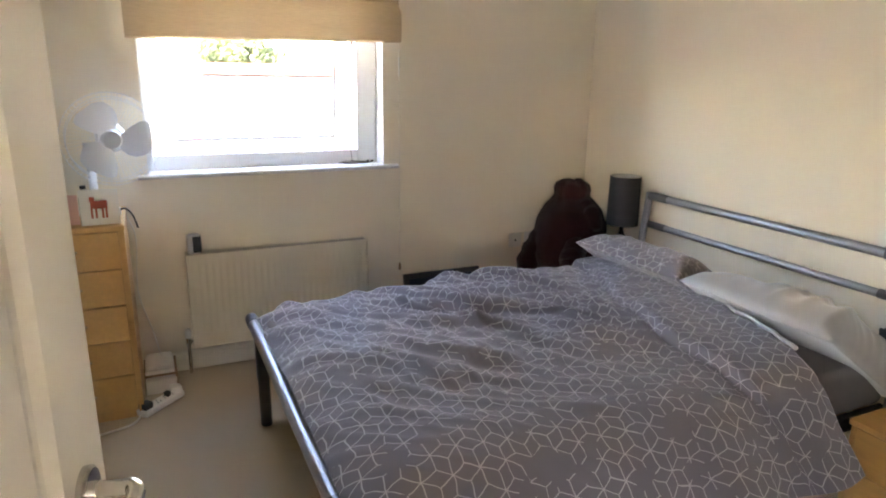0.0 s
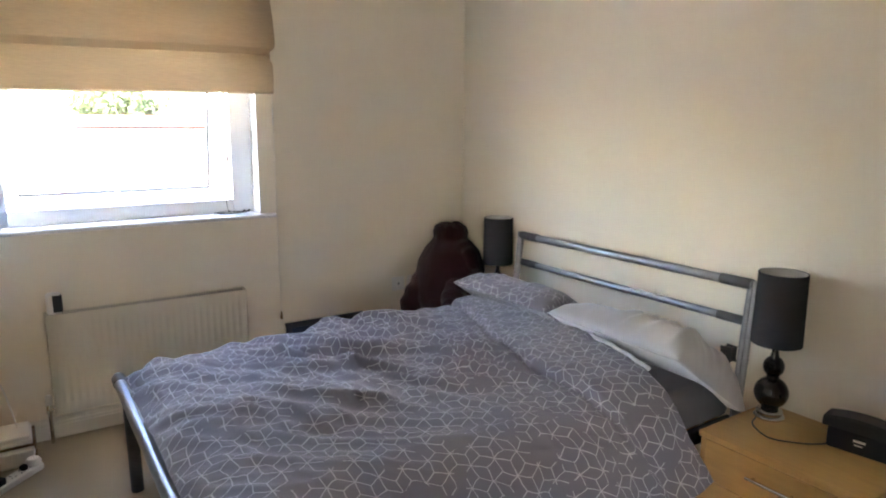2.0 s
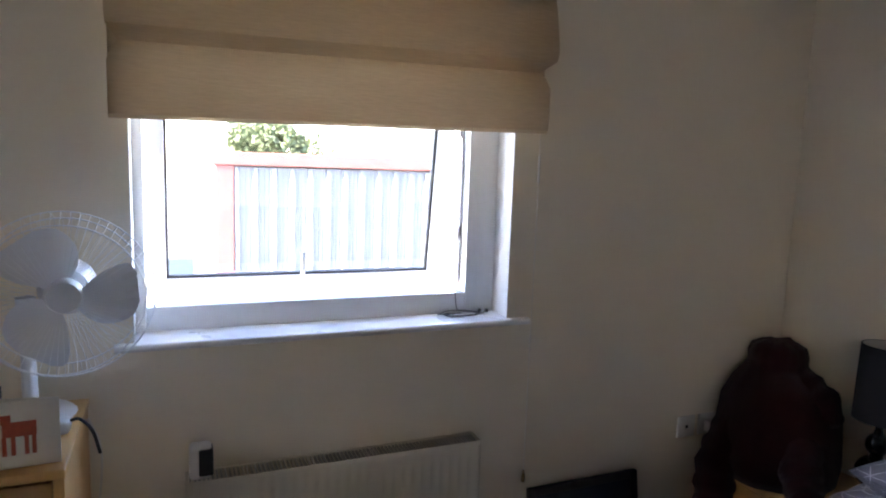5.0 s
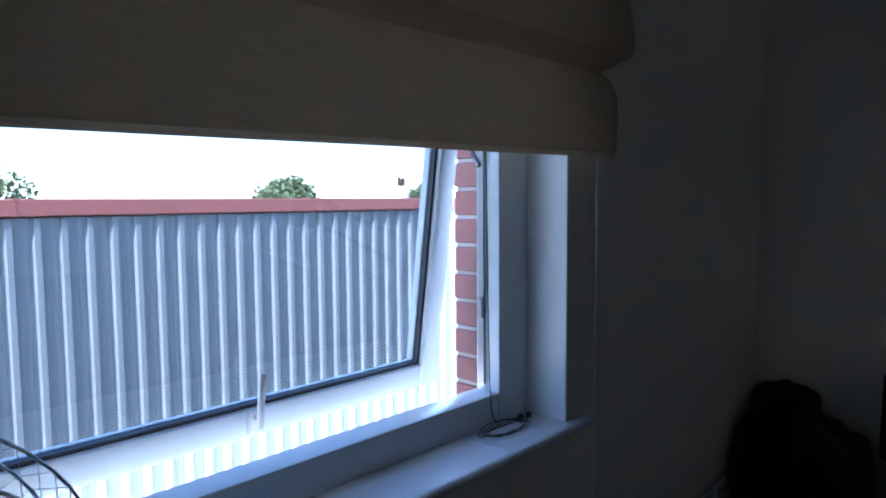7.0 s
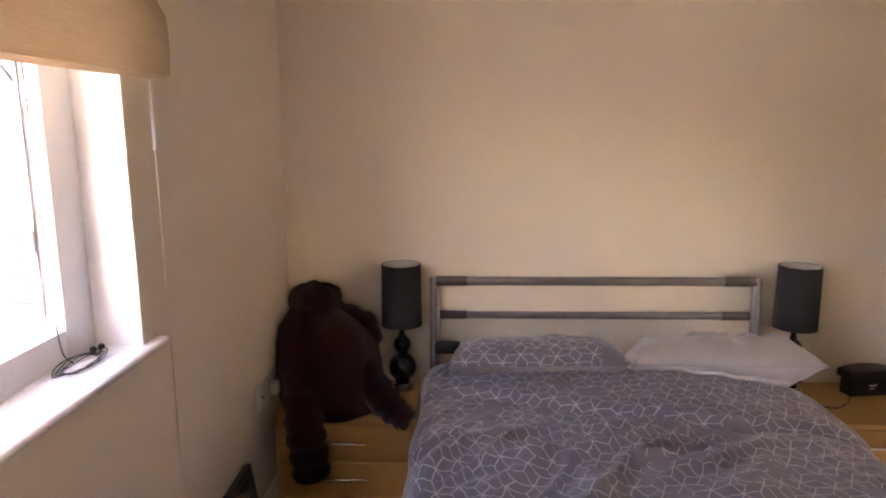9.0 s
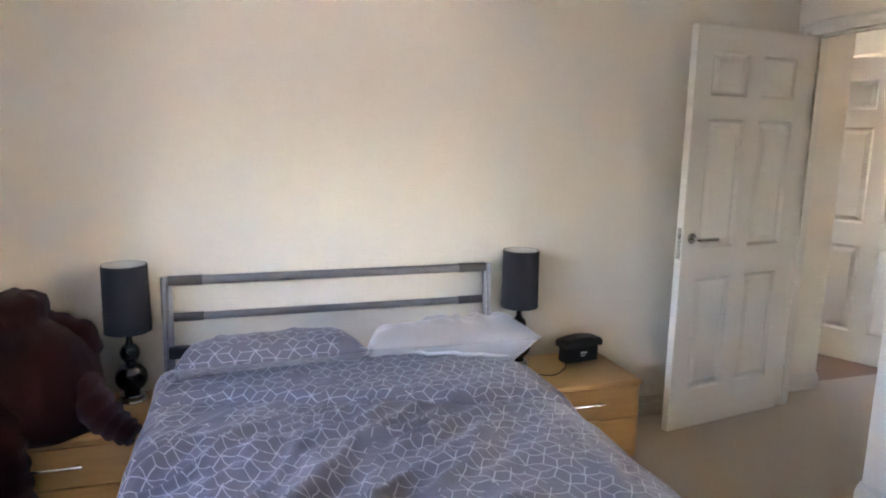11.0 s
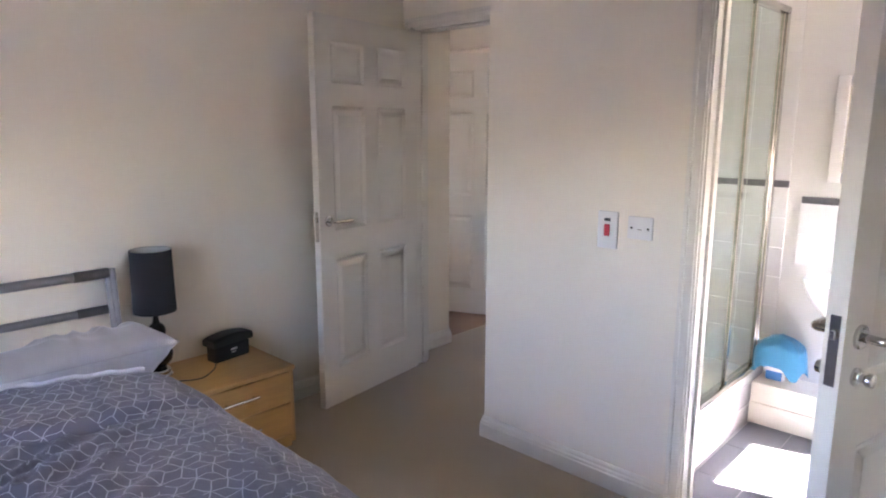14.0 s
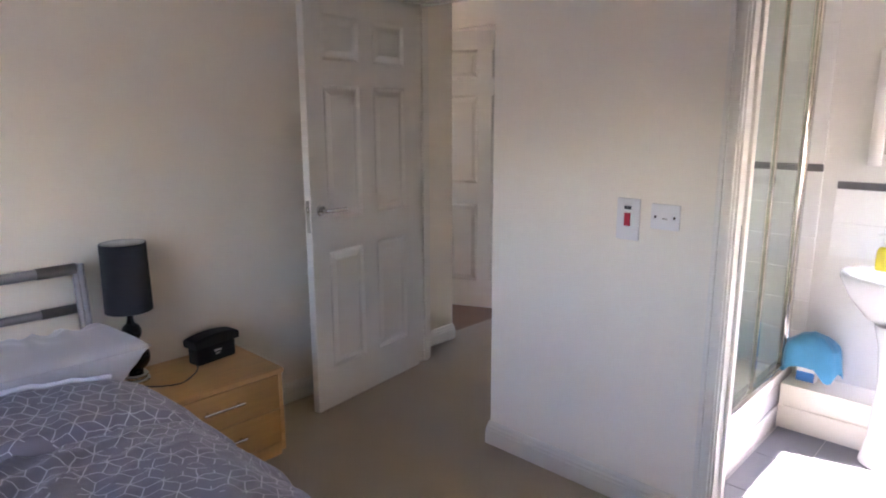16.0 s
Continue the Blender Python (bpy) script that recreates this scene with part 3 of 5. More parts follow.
# The pane keeps its shadow, so its added tint dims the sun.
p2 = obj("pane", box((RW - 0.055, EY0 + 0.045, EZ0 + 0.045), (RW - 0.05, EY1 - 0.045, EZ1 - 0.045)), SUNCUT, ew)

# ---- roman blind ----
bl = base_at("roman_blind", (-1.88, -0.05, 1.62), "beige linen roman blind half raised over the window", "blind")
BX0, BX1 = -2.515, -1.253
prof = [(-0.052, 1.622), (-0.072, 1.620), (-0.082, 1.630), (-0.086, 1.70), (-0.084, 1.76), (-0.070, 1.795), (-0.054, 1.812), (-0.082, 1.822), (-0.120, 1.840), (-0.126, 1.865), (-0.118, 1.92), (-0.100, 2.00), (-0.075, 2.08), (-0.060, 2.20), (-0.040, 2.20), (-0.040, 1.90), (-0.042, 1.81), (-0.046, 1.70), (-0.048, 1.63)]
bm = bmesh.new()
NX = 40
rings = []
for i in range(NX + 1):
    x = BX0 + (BX1 - BX0) * i / NX
    row = []
    for k, (y, z) in enumerate(prof):
        sag = 0.004 * noise.noise((x * 3, z * 4, 1.0)) * (1 if k < 14 else 0)
        inset = 0.025 * max(0, 1 - abs(z - 1.812) / 0.03)
        xx = min(max(x, BX0 + inset), BX1 - inset)
        skew = -0.022 * (1 - i / NX) * max(0, min(1, (2.12 - z) / 0.3))
        row.append(bm.verts.new((xx, y + sag, z + 0.5 * sag + skew)))
    rings.append(row)
for a, b in zip(rings, rings[1:]):
    for k in range(len(prof)):
        j = (k + 1) % len(prof)
        bm.faces.new((a[k], a[j], b[j], b[k]))
bm.faces.new(rings[0])
bm.faces.new(rings[-1][::-1])
obj("fabric", bm, BLIND, bl, smooth=True)
obj("headrail", box((BX0, -0.06, 2.2), (BX1, 0.0, 2.24), 0.003), BLIND, bl)
pc = base_at("pull_cord", (-1.245, -0.03, 0.40), "thin white blind cord with a small brass toggle", "blind cord")
obj("cord", tube([(-1.250, -0.03, 2.2), (-1.246, -0.030, 1.3), (-1.245, -0.03, 0.45)], 0.0013, 6), WHITEP, pc)
obj("toggle", lathe([(0, 0.0), (0.006, 0.002), (0.008, 0.012), (0.006, 0.03), (0.003, 0.045), (0, 0.046)], (-1.245, -0.03, 0.405), 14), mat("dull brass", (0.22, 0.14, 0.06), 0.4, 0.6), pc, smooth=True)
obj("connector", lathe([(0, 0.0), (0.004, 0.001), (0.004, 0.09), (0, 0.091)], (-1.247, -0.03, 1.46), 10), WHITEP, pc, smooth=True)

# ---- radiator ----
rad = base_at("radiator", (-1.92, -0.06, 0.149), "cream enamelled panel radiator fixed under the window", "radiator")
RX0, RX1, RZ0, RZ1 = -2.352, -1.452, 0.149, 0.615
bm = bmesh.new()
n = 27
rings = []
xs = []
for i in range(n):
    c = RX0 + 0.03 + (RX1 - RX0 - 0.06) * i / (n - 1)
    xs += [(c - 0.012, 0), (c - 0.006, 1), (c + 0.006, 1), (c + 0.012, 0)]
xs = [(RX0, 0)] + xs + [(RX1, 0)]
zrow = [(RZ0, 0), (RZ0 + 0.045, 0), (RZ0 + 0.06, 1), (RZ1 - 0.06, 1), (RZ1 - 0.045, 0), (RZ1, 0)]
gridv = [[bm.verts.new((x, -0.094 + 0.0035 * fx * fz, z)) for x, fx in xs] for z, fz in zrow]
for a, b in zip(gridv, gridv[1:]):
    for i in range(len(xs) - 1):
        bm.faces.new((a[i], a[i + 1], b[i + 1], b[i]))
obj("front_panel", bm, RADM, rad, smooth=True)
bm = bmesh.new()
add_box(bm, (RX0, -0.092, RZ0), (RX0 + 0.002, -0.028, RZ1), 0)
add_box(bm, (RX1 - 0.002, -0.092, RZ0), (RX1, -0.028, RZ1), 0)
add_box(bm, (RX0, -0.030, RZ0), (RX1, -0.028, RZ1), 0)
add_box(bm, (RX0 - 0.002, -0.0985, RZ1 - 0.012), (RX1 + 0.002, -0.094, RZ1 + 0.004), 0.001)
add_box(bm, (RX0 - 0.002, -0.0985, RZ0), (RX0 + 0.006, -0.026, RZ1 + 0.004), 0.002)
add_box(bm, (RX1 - 0.006, -0.0985, RZ0), (RX1 + 0.002, -0.026, RZ1 + 0.004), 0.002)
add_box(bm, (RX0, -0.034, RZ1 - 0.012), (RX1, -0.026, RZ1 + 0.004), 0.001)
obj("casing", bm, RADM, rad)
bm = bmesh.new()
for i in range(75):
    x = RX0 + 0.012 + (RX1 - RX0 - 0.024) * i / 74
    add_box(bm, (x - 0.0025, -0.092, RZ1 - 0.006), (x + 0.0025, -0.034, RZ1 + 0.001))
obj("grille", bm, RADGR, rad)
for xx, s in ((RX0 - 0.022, 1), (RX1 + 0.022, -1)):
    bm = lathe([(0, 0.0), (0.008, 0.0), (0.008, 0.15), (0.013, 0.152), (0.013, 0.185), (0.009, 0.19), (0, 0.19)], (xx, -0.06, 0.0), 14)
    tube([(xx, -0.06, 0.17), (xx + s * 0.024, -0.06, 0.17)], 0.009, 10, bm)
    obj("valve", bm, CHROME, rad, smooth=True)
    obj("valve_cap", lathe([(0, 0.19), (0.014, 0.19), (0.015, 0.225), (0.012, 0.235), (0, 0.236)], (xx, -0.06, 0.0), 16), WHITEP, rad, smooth=True)
obj("bracket", box((-2.0, -0.028, 0.25), (-1.95, 0, 0.55)), RADM, rad)
# white sensor box on the radiator
sb = base_at("sensor_box", (-2.32, -0.062, RZ1 + 0.002), "small white plastic sensor with a black face on the radiator", "sensor")
obj("body", box((-2.342, -0.088, RZ1 + 0.001), (-2.282, -0.036, RZ1 + 0.098), 0.012, 3), WHITEP, sb, smooth=True)
obj("face", box((-2.318, -0.0905, RZ1 + 0.012), (-2.279, -0.046, RZ1 + 0.090), 0.004, 2), BLACKP, sb)


# ---- sockets and switches ----
def plate(name, x0, x1, z0, z1, y, s, label, category):
    e = base_at(name, ((x0 + x1) / 2, y, (z0 + z1) / 2), label, category)
    a, b = sorted((y, y + s * 0.009))
    obj("plate", box((x0, a, z0), (x1, b, z1), 0.003, 2), WHITEP, e, smooth=True)
    return e


def mark(e, name, m, x0, x1, z0, z1, y, s, th=0.002):
    a, b = sorted((y + s * 0.0085, y + s * (0.009 + th)))
    return obj(name, box((x0, a, z0), (x1, b, z1), 0.0008), m, e)


s1 = plate("wall_socket", -0.531, -0.445, 0.461, 0.547, 0.0, -1, "white aerial socket plate on the window wall", "socket")
mark(s1, "outlet", DARKMARK, -0.494, -0.482, 0.498, 0.510, 0.0, -1)
s2 = plate("wall_socket", -0.425, -0.279, 0.461, 0.547, 0.0, -1, "white double socket plate beside the bedside drawers", "socket")
mark(s2, "rocker", WHITEP, -0.372, -0.360, 0.52, 0.538, 0.0, -1)
mark(s2, "rocker", WHITEP, -0.344, -0.332, 0.52, 0.538, 0.0, -1)
sA = plate("cooker_switch", -1.662, -1.577, 0.995, 1.14, RS, 1, "white wall switch with a red rocker", "switch")
mark(sA, "rocker", RED, -1.630, -1.608, 1.045, 1.090, RS, 1, 0.005)
mark(sA, "neon", DARKMARK, -1.632, -1.606, 1.102, 1.114, RS, 1)
sB = plate("flex_outlet", -1.803, -1.703, 1.045, 1.13, RS, 1, "white blank wall plate with two screws", "switch")
for xx in (-1.786, -1.720):
    mark(sB, "screw", CHROME, xx - 0.004, xx + 0.004, 1.083, 1.091, RS, 1, 0.0006)
mark(sB, "slot", RADGR, -1.762, -1.744, 1.080, 1.084, RS, 1, 0.0006)

# ---- bed ----
bed = base_at("bed", (-1.1, -1.35, 0), "silver tubular metal double bed frame with dark sleeves", "bed")
HN, HS, HXX, HT = -0.655, -2.035, -0.062, 0.864


def along(a, b, t0, t1):
    a, b = Vector(a), Vector(b)
    return [a.lerp(b, t0), a.lerp(b, t1)]


for nm, z, r in (("top_rail", HT, 0.019), ("lower_rail", 0.712, 0.016)):
    a, b = (HXX, HN, z), (HXX, HS, z)
    obj(nm, tube(along(a, b, 0.0, 1.0), r, 18), STEEL, bed, smooth=True)
    for t0, t1 in ((0.005, 0.10), (0.90, 0.995)):
        tagged(obj("sleeve", tube(along(a, b, t0, t1), r + 0.0025, 18), DKSTEEL, bed, smooth=True), "dark gunmetal sleeve on the rail")
for y in (HN, HS):
    for off in (-0.0105, 0.0105):
        obj("head_post", tube(curve_pts([(HXX - 0.05, y + off, 0.0), (HXX - 0.045, y + off, 0.3), (HXX - 0.028, y + off, 0.6), (HXX, y + off, HT + 0.016)], 5), 0.0115, 14), STEEL, bed, smooth=True)
    s = 1 if y == HN else -1
    obj("bracket", box((HXX - 0.06, y - s * 0.09 - 0.02, 0.55), (HXX - 0.02, y - s * 0.02 + 0.02, 0.60), 0.008, 2), BLACKP, bed, smooth=True)
FX, FN, FS, FZ = -2.135, -0.575, -2.02, 0.445
obj("foot_rail", tube([(FX, FN - 0.05, FZ), (FX, FS + 0.05, FZ)], 0.024, 20), STEEL, bed, smooth=True)
for y, s in ((FN, 1), (FS, -1)):
    pts = curve_pts([(FX, y - s * 0.085, FZ), (FX, y - s * 0.03, FZ + 0.002), (FX + 0.004, y, FZ - 0.008), (FX + 0.012, y + s * 0.012, FZ - 0.03)], 6)
    tagged(obj("end_cap", tube(pts, 0.0265, 18), DKSTEEL, bed, smooth=True), "dark gunmetal elbow cap on the foot rail")
    obj("foot_leg", tube([(FX + 0.022, y - s * 0.13, 0.0), (FX + 0.018, y - s * 0.13, FZ)], 0.024, 18), BLACKP, bed, smooth=True)
for y in (HN - 0.03, HS + 0.03):
    obj("side_rail", box((FX + 0.02, y - 0.015, 0.26), (HXX - 0.03, y + 0.015, 0.32), 0.006, 2), DKSTEEL, bed)
bm = bmesh.new()
for i in range(16):
    x = FX + 0.08 + i * 0.125
    add_box(bm, (x - 0.03, HS + 0.04, 0.30), (x + 0.03, HN - 0.04, 0.318), 0.003)
obj("slats", bm, WOOD, bed)
tagged(obj("mattress", box((FX + 0.035, HS + 0.02, 0.32), (HXX - 0.045, HN - 0.02, 0.50), 0.04, 4), MATTRESS, smooth=True), "grey fabric mattress on the metal bed", "mattress")


def crease(u, v, fu, fv, k, seedz):
    """A field of soft-sided, sharp-topped folds that run along u."""
    w = 0.5 * noise.noise((u * 1.7, v * 1.7, seedz + 11)) + 0.16 * noise.noise((u * 5, v * 5, seedz + 23))
    return max(0.0, 1 - k * abs(noise.noise((u * fu + w, v * fv + 2.2 * w, seedz)))) ** 1.5


def ridges(x, y):
    """Folds that fan out from the middle of the bed towards the foot, and short pulled ones near the head."""
    a = radians(-24) - 0.35 * (y + 1.3)
    u, v = x * math.cos(a) + y * math.sin(a), -x * math.sin(a) + y * math.cos(a)
    b = radians(-62)
    p, q = x * math.cos(b) + y * math.sin(b), -x * math.sin(b) + y * math.cos(b)
    much = 0.45 + 0.9 * max(0.0, min(1.0, 0.5 + 1.2 * noise.noise((x * 1.3, y * 1.3, 14))))
    mid = math.exp(-((x + 1.05) / 0.35) ** 2 - ((y + 1.35) / 0.45) ** 2)
    calm = (1 - 0.75 * max(0.0, min(1.0, (x + 0.95) / 0.3))) * (1 - 0.6 * max(0.0, min(1.0, (-1.65 - y) / 0.25)))
    return calm * (much * (0.027 * crease(u, v, 1.3, 7.0, 2.6, 0.3) + 0.020 * crease(u, v, 2.4, 13, 2.4, 7.7)) + (0.009 + 0.018 * mid) * crease(p, q, 2.6, 12, 2.8, 5.2)
            + 0.010 * crease(u, v, 5, 24, 2.2, 2.2) + 0.014 * noise.noise((x * 1.6, y * 1.6, 2.2)) - 0.022)


cross = curve_pts([(-0.600, 0.17, 0), (-0.598, 0.30, 0), (-0.606, 0.43, 0), (-0.640, 0.515, 0), (-0.74, 0.540, 0), (-1.0, 0.552, 0), (-1.4, 0.565, 0), (-1.8, 0.556, 0), (-1.98, 0.535, 0), (-2.09, 0.480, 0), (-2.17, 0.40, 0), (-2.26, 0.30, 0)], 22)
arc = [0.0]
for a, b in zip(cross, cross[1:]):
    arc.append(arc[-1] + (b - a).length)
bm = bmesh.new()
uvl = bm.loops.layers.uv.new("UVMap")
NU, NV = 260, len(cross)
grid, uvs = [], {}
for i in range(NU + 1):
    f = i / NU
    row = []
    for j, c in enumerate(cross):
        yy, zz = c.x, c.y
        xh = -0.315 - 0.25 * max(0, min(1, (-0.85 - yy) / 1.12)) - 0.05 * max(0, -2.05 - yy)
        xh += 0.012 * noise.noise((yy * 5, 0, 4))
        x = xh + (-2.128 - xh) * f
        flat = max(0.0, min(1.0, (zz - 0.42) / 0.12))
        s = arc[j]
        z = zz + ridges(x, yy) * (0.35 + 0.65 * flat)
        # turned-back band at the head with a crease behind it
        band = (xh - x)
        cr = 0.27 + 0.06 * math.sin(yy * 3.2) + 0.02 * noise.noise((yy * 4, 0, 9))
        lift = 0.024 * max(0.0, min(1.0, (cr - band) / 0.014)) - 0.018 * math.exp(-((band - cr - 0.010) / 0.013) ** 2)
        z += lift * flat
        # rises over the pillows' lower edge, falls at the foot
        z += 0.022 * math.exp(-(band / 0.20) ** 2) * flat
        foot = max(0.0, (-1.96 - x) / 0.145)
        z -= 0.055 * foot ** 2.2 * flat
        hang = 1 - flat
        sgn = 1 if yy > -1.3 else -1
        y2 = yy + sgn * hang * (0.014 * math.sin(x * 17 + 2 * noise.noise((x * 2, 0, 0))) + 0.010 * noise.noise((x * 6, zz * 4, 8)))
        if sgn < 0:
            z += hang * 0.05 * noise.noise((x * 2.5, 0, 6.0)) * min(1, max(0, (0.42 - zz) / 0.1))
        v = bm.verts.new((x, y2, z))
        uvs[v] = (x + lift + 0.02 * noise.noise((x * 3, yy * 3, 1)), s + 0.02 * noise.noise((x * 3, yy * 3, 5)))
        row.append(v)
    grid.append(row)
for a, b in zip(grid, grid[1:]):
    for j in range(NV - 1):
        fc = bm.faces.new((a[j], a[j + 1], b[j + 1], b[j]))
        for lp in fc.loops:
            lp[uvl].uv = uvs[lp.vert]
dv = obj("duvet", bm, DUVET, smooth="all")
sol = dv.modifiers.new("thick", "SOLIDIFY")
sol.thickness, sol.offset = 0.022, -1
tagged(dv, "rumpled grey duvet with a white line pattern spread over the bed", "duvet")
# pale hem along the turned-back edge
bm = bmesh.new()
pts = [v for v in range(92, NV - 70, 2)]
hem = []
for j in pts:
    yy, zz = cross[j].x, cross[j].y
    xh = -0.315 - 0.25 * max(0, min(1, (-0.85 - yy) / 1.12)) + 0.012 * noise.noise((yy * 5, 0, 4))
    hem.append((xh + 0.006, yy, zz + ridges(xh, yy) + 0.022 + 0.032))
hm = obj("hem", tube(hem, [0.007 + 0.005 * abs(noise.noise((p[1] * 4, 0, 0))) + (0.005 if -1.2 < p[1] < -0.85 else 0) for p in hem], 8), HEM, smooth="all")
hm.parent = dv
tagged(hm, "pale hem of the turned-back duvet")


def pillow(name, lx, ly, th, m, label, seedz, folds):
    bm = bmesh.new()
    uvl = bm.loops.layers.uv.new("UVMap")
    N, M2 = 48, 64
    co = {}
    for s in (1, -1):
        for i in range(N + 1):
            for j in range(M2 + 1):
                u, v = 2 * i / N - 1, 2 * j / M2 - 1
                edge = (1 - abs(u) ** 3) * (1 - abs(v) ** 7)
                z = s * th * max(0, edge) ** 0.6 * (1 if s > 0 else 0.45) - 0.55 * th * (1 - max(0, edge) ** 0.8)
                pin = 1 - 0.03 * (1 - u * u)
                pin2 = 1 - 0.04 * (1 - v * v)
                wr = edge ** 0.5 * (folds * crease(u * lx, v * ly, 2.5, 9, 2.4, seedz) + 0.4 * folds * crease(v * ly, u * lx, 4, 14, 2.4, seedz + 3)) + 0.008 * noise.noise((u * 2, v * 2, seedz))
                if s == -1 and (i in (0, N) or j in (0, M2)):
                    continue
                co[s, i, j] = bm.verts.new((u * lx * pin2, v * ly * pin, z + wr * (1 if s > 0 else 0)))
    for s in (1, -1):
        for i in range(N):
            for j in range(M2):
                q = [co.get((s, a, b)) or co[1, a, b] for a, b in ((i, j), (i + 1, j), (i + 1, j + 1), (i, j + 1))]
                if len(set(q)) == 4:
                    fc = bm.faces.new(q)
                    for lp in fc.loops:
                        lp[uvl].uv = (lp.vert.co.x + 0.9 * lp.vert.co.z + 0.3, lp.vert.co.y)
    return tagged(obj(name, bm, m, smooth="all"), label, "pillow")


p1 = pillow("pillow", 0.27, 0.335, 0.098, DUVET, "grey patterned cotton pillow against the headboard", 1.0, 0.014)
p1.matrix_basis = pose(-0.31, -1.045, 0.562, 0, 35, 2)
p2 = pillow("pillow", 0.265, 0.345, 0.098, SATIN, "silver grey satin pillow against the headboard", 4.0, 0.026)
p2.matrix_basis = pose(-0.31, -1.75, 0.566, 0, 35, -2)


# ---- bedside drawers ----
def bedside(name, x1, y0, y1, h, label, drawers, group):
    e = base_at(name, (-x1 / 2, (y0 + y1) / 2, 0), label, "bedside drawers", group)
    X = -x1
    bm = bmesh.new()
    add_box(bm, (X, y0, 0.02), (-0.012, y0 + 0.018, h - 0.022), 0.001)
    add_box(bm, (X, y1 - 0.018, 0.02), (-0.012, y1, h - 0.022), 0.001)
    add_box(bm, (-0.03, y0 + 0.018, 0.02), (-0.012, y1 - 0.018, h - 0.022))
    add_box(bm, (X + 0.004, y0 + 0.018, 0.0), (-0.03, y1 - 0.018, 0.055))
    obj("body", bm, WOODV, e)
    obj("top", box((X - 0.012, y0 - 0.004, h - 0.022), (-0.010, y1 + 0.004, h), 0.004, 3), WOOD, e, smooth=True)
    z0 = 0.06
    dh = (h - 0.026 - z0) / drawers
    for k in range(drawers):
        a, b = z0 + k * dh + 0.003, z0 + (k + 1) * dh - 0.003
        dr = obj("drawer", box((X - 0.004, y0 + 0.021, a), (X + 0.014, y1 - 0.021, b), 0.002, 2), WOOD, e)
        m = (y0 + y1) / 2
        zc = (a + b) / 2 + 0.01
        bm = tube([(X - 0.006, m - 0.065, zc), (X - 0.026, m - 0.065, zc)], 0.005, 8)
        tube([(X - 0.006, m + 0.065, zc), (X - 0.026, m + 0.065, zc)], 0.005, 8, bm)
        tube([(X - 0.026, m - 0.085, zc), (X - 0.026, m + 0.085, zc)], 0.006, 10, bm)
        hd = obj("handle", bm, CHROME, e, smooth=True)
    return e


NH = 0.392
bedside("bedside_drawers", 0.43, -2.655, -2.105, NH, "beech veneer bedside drawers beside the bed", 2, "bedside drawers")
bedside("bedside_drawers", 0.43, -0.585, -0.035, NH, "beech veneer bedside drawers in the corner", 2, "bedside drawers")


# ---- lamps ----
def table_lamp(x, y, z):
    e = base_at("table_lamp", (x, y, z), "table lamp with a black drum shade on a black gourd base", "lamp", "bedside lamps")
    obj("foot", lathe([(0, 0), (0.052, 0), (0.054, 0.006), (0.050, 0.012), (0.044, 0.014), (0.044, 0.022), (0.047, 0.026), (0.044, 0.031), (0.034, 0.036), (0, 0.037)], (x, y, z), 36), CHROME, e, smooth=True)
    pr = [(0.0, 0.036), (0.030, 0.036)]
    for k in range(13):
        t = math.pi * (0.16 + 0.72 * k / 12)
        pr.append((0.060 * math.sin(t), 0.098 - 0.060 * math.cos(t)))
    for k in range(12):
        t = math.pi * (0.2 + 0.66 * k / 11)
        pr.append((0.037 * math.sin(t), 0.200 - 0.041 * math.cos(t)))
    pr += [(0.012, 0.255), (0.010, 0.285), (0, 0.286)]
    obj("base", lathe(pr, (x, y, z), 36), BLKGLAZE, e, smooth=True)
    r0, r1, a, b = 0.087, 0.083, 0.290, 0.556
    bm = lathe([(r0, a), (r1, b), (r1 - 0.002, b + 0.001), (r1 - 0.004, b), (r0 - 0.004, a), (r0 - 0.002, a - 0.001), (r0, a)], (x, y, z), 48)
    for f in bm.faces:
        c = f.calc_center_median()
        if (Vector((c.x - x, c.y - y)).length < r1 - 0.0015) and a + 0.01 < c.z - z < b - 0.01:
            f.material_index = 1
    sh = obj("shade", bm, SHADE, e, smooth=True)
    sh.data.materials.append(SHADEIN)
    bm = lathe([(0, 0.28), (0.014, 0.28), (0.014, 0.33), (0, 0.331)], (x, y, z), 16)
    lathe([(0, 0.33), (0.012, 0.335), (0.028, 0.37), (0.030, 0.39), (0.022, 0.415), (0, 0.425)], (x, y, z), 16, bm)
    obj("bulb", bm, WHITEP, e, smooth=True)
    bm = bmesh.new()
    for k in range(3):
        t = 2 * math.pi * k / 3
        tube([(x + 0.012 * math.cos(t), y + 0.012 * math.sin(t), z + 0.32), (x + 0.083 * math.cos(t), y + 0.083 * math.sin(t), z + 0.31)], 0.0018, 6, bm)
    obj("spider", bm, CHROME, e)
    return e


table_lamp(-0.128, -2.180, NH)
table_lamp(-0.112, -0.513, NH)

# cable from the lamp to the radio
tagged(obj("lamp_cable", tube(curve_pts([(-0.18, -2.16, NH + 0.004), (-0.25, -2.19, NH + 0.004), (-0.30, -2.28, NH + 0.004), (-0.25, -2.36, NH + 0.004), (-0.20, -2.40, NH + 0.004), (-0.15, -2.42, NH + 0.004)], 6), 0.003, 8), BLACKP, smooth=True), "thin black cable lying on the bedside drawers", "cable")

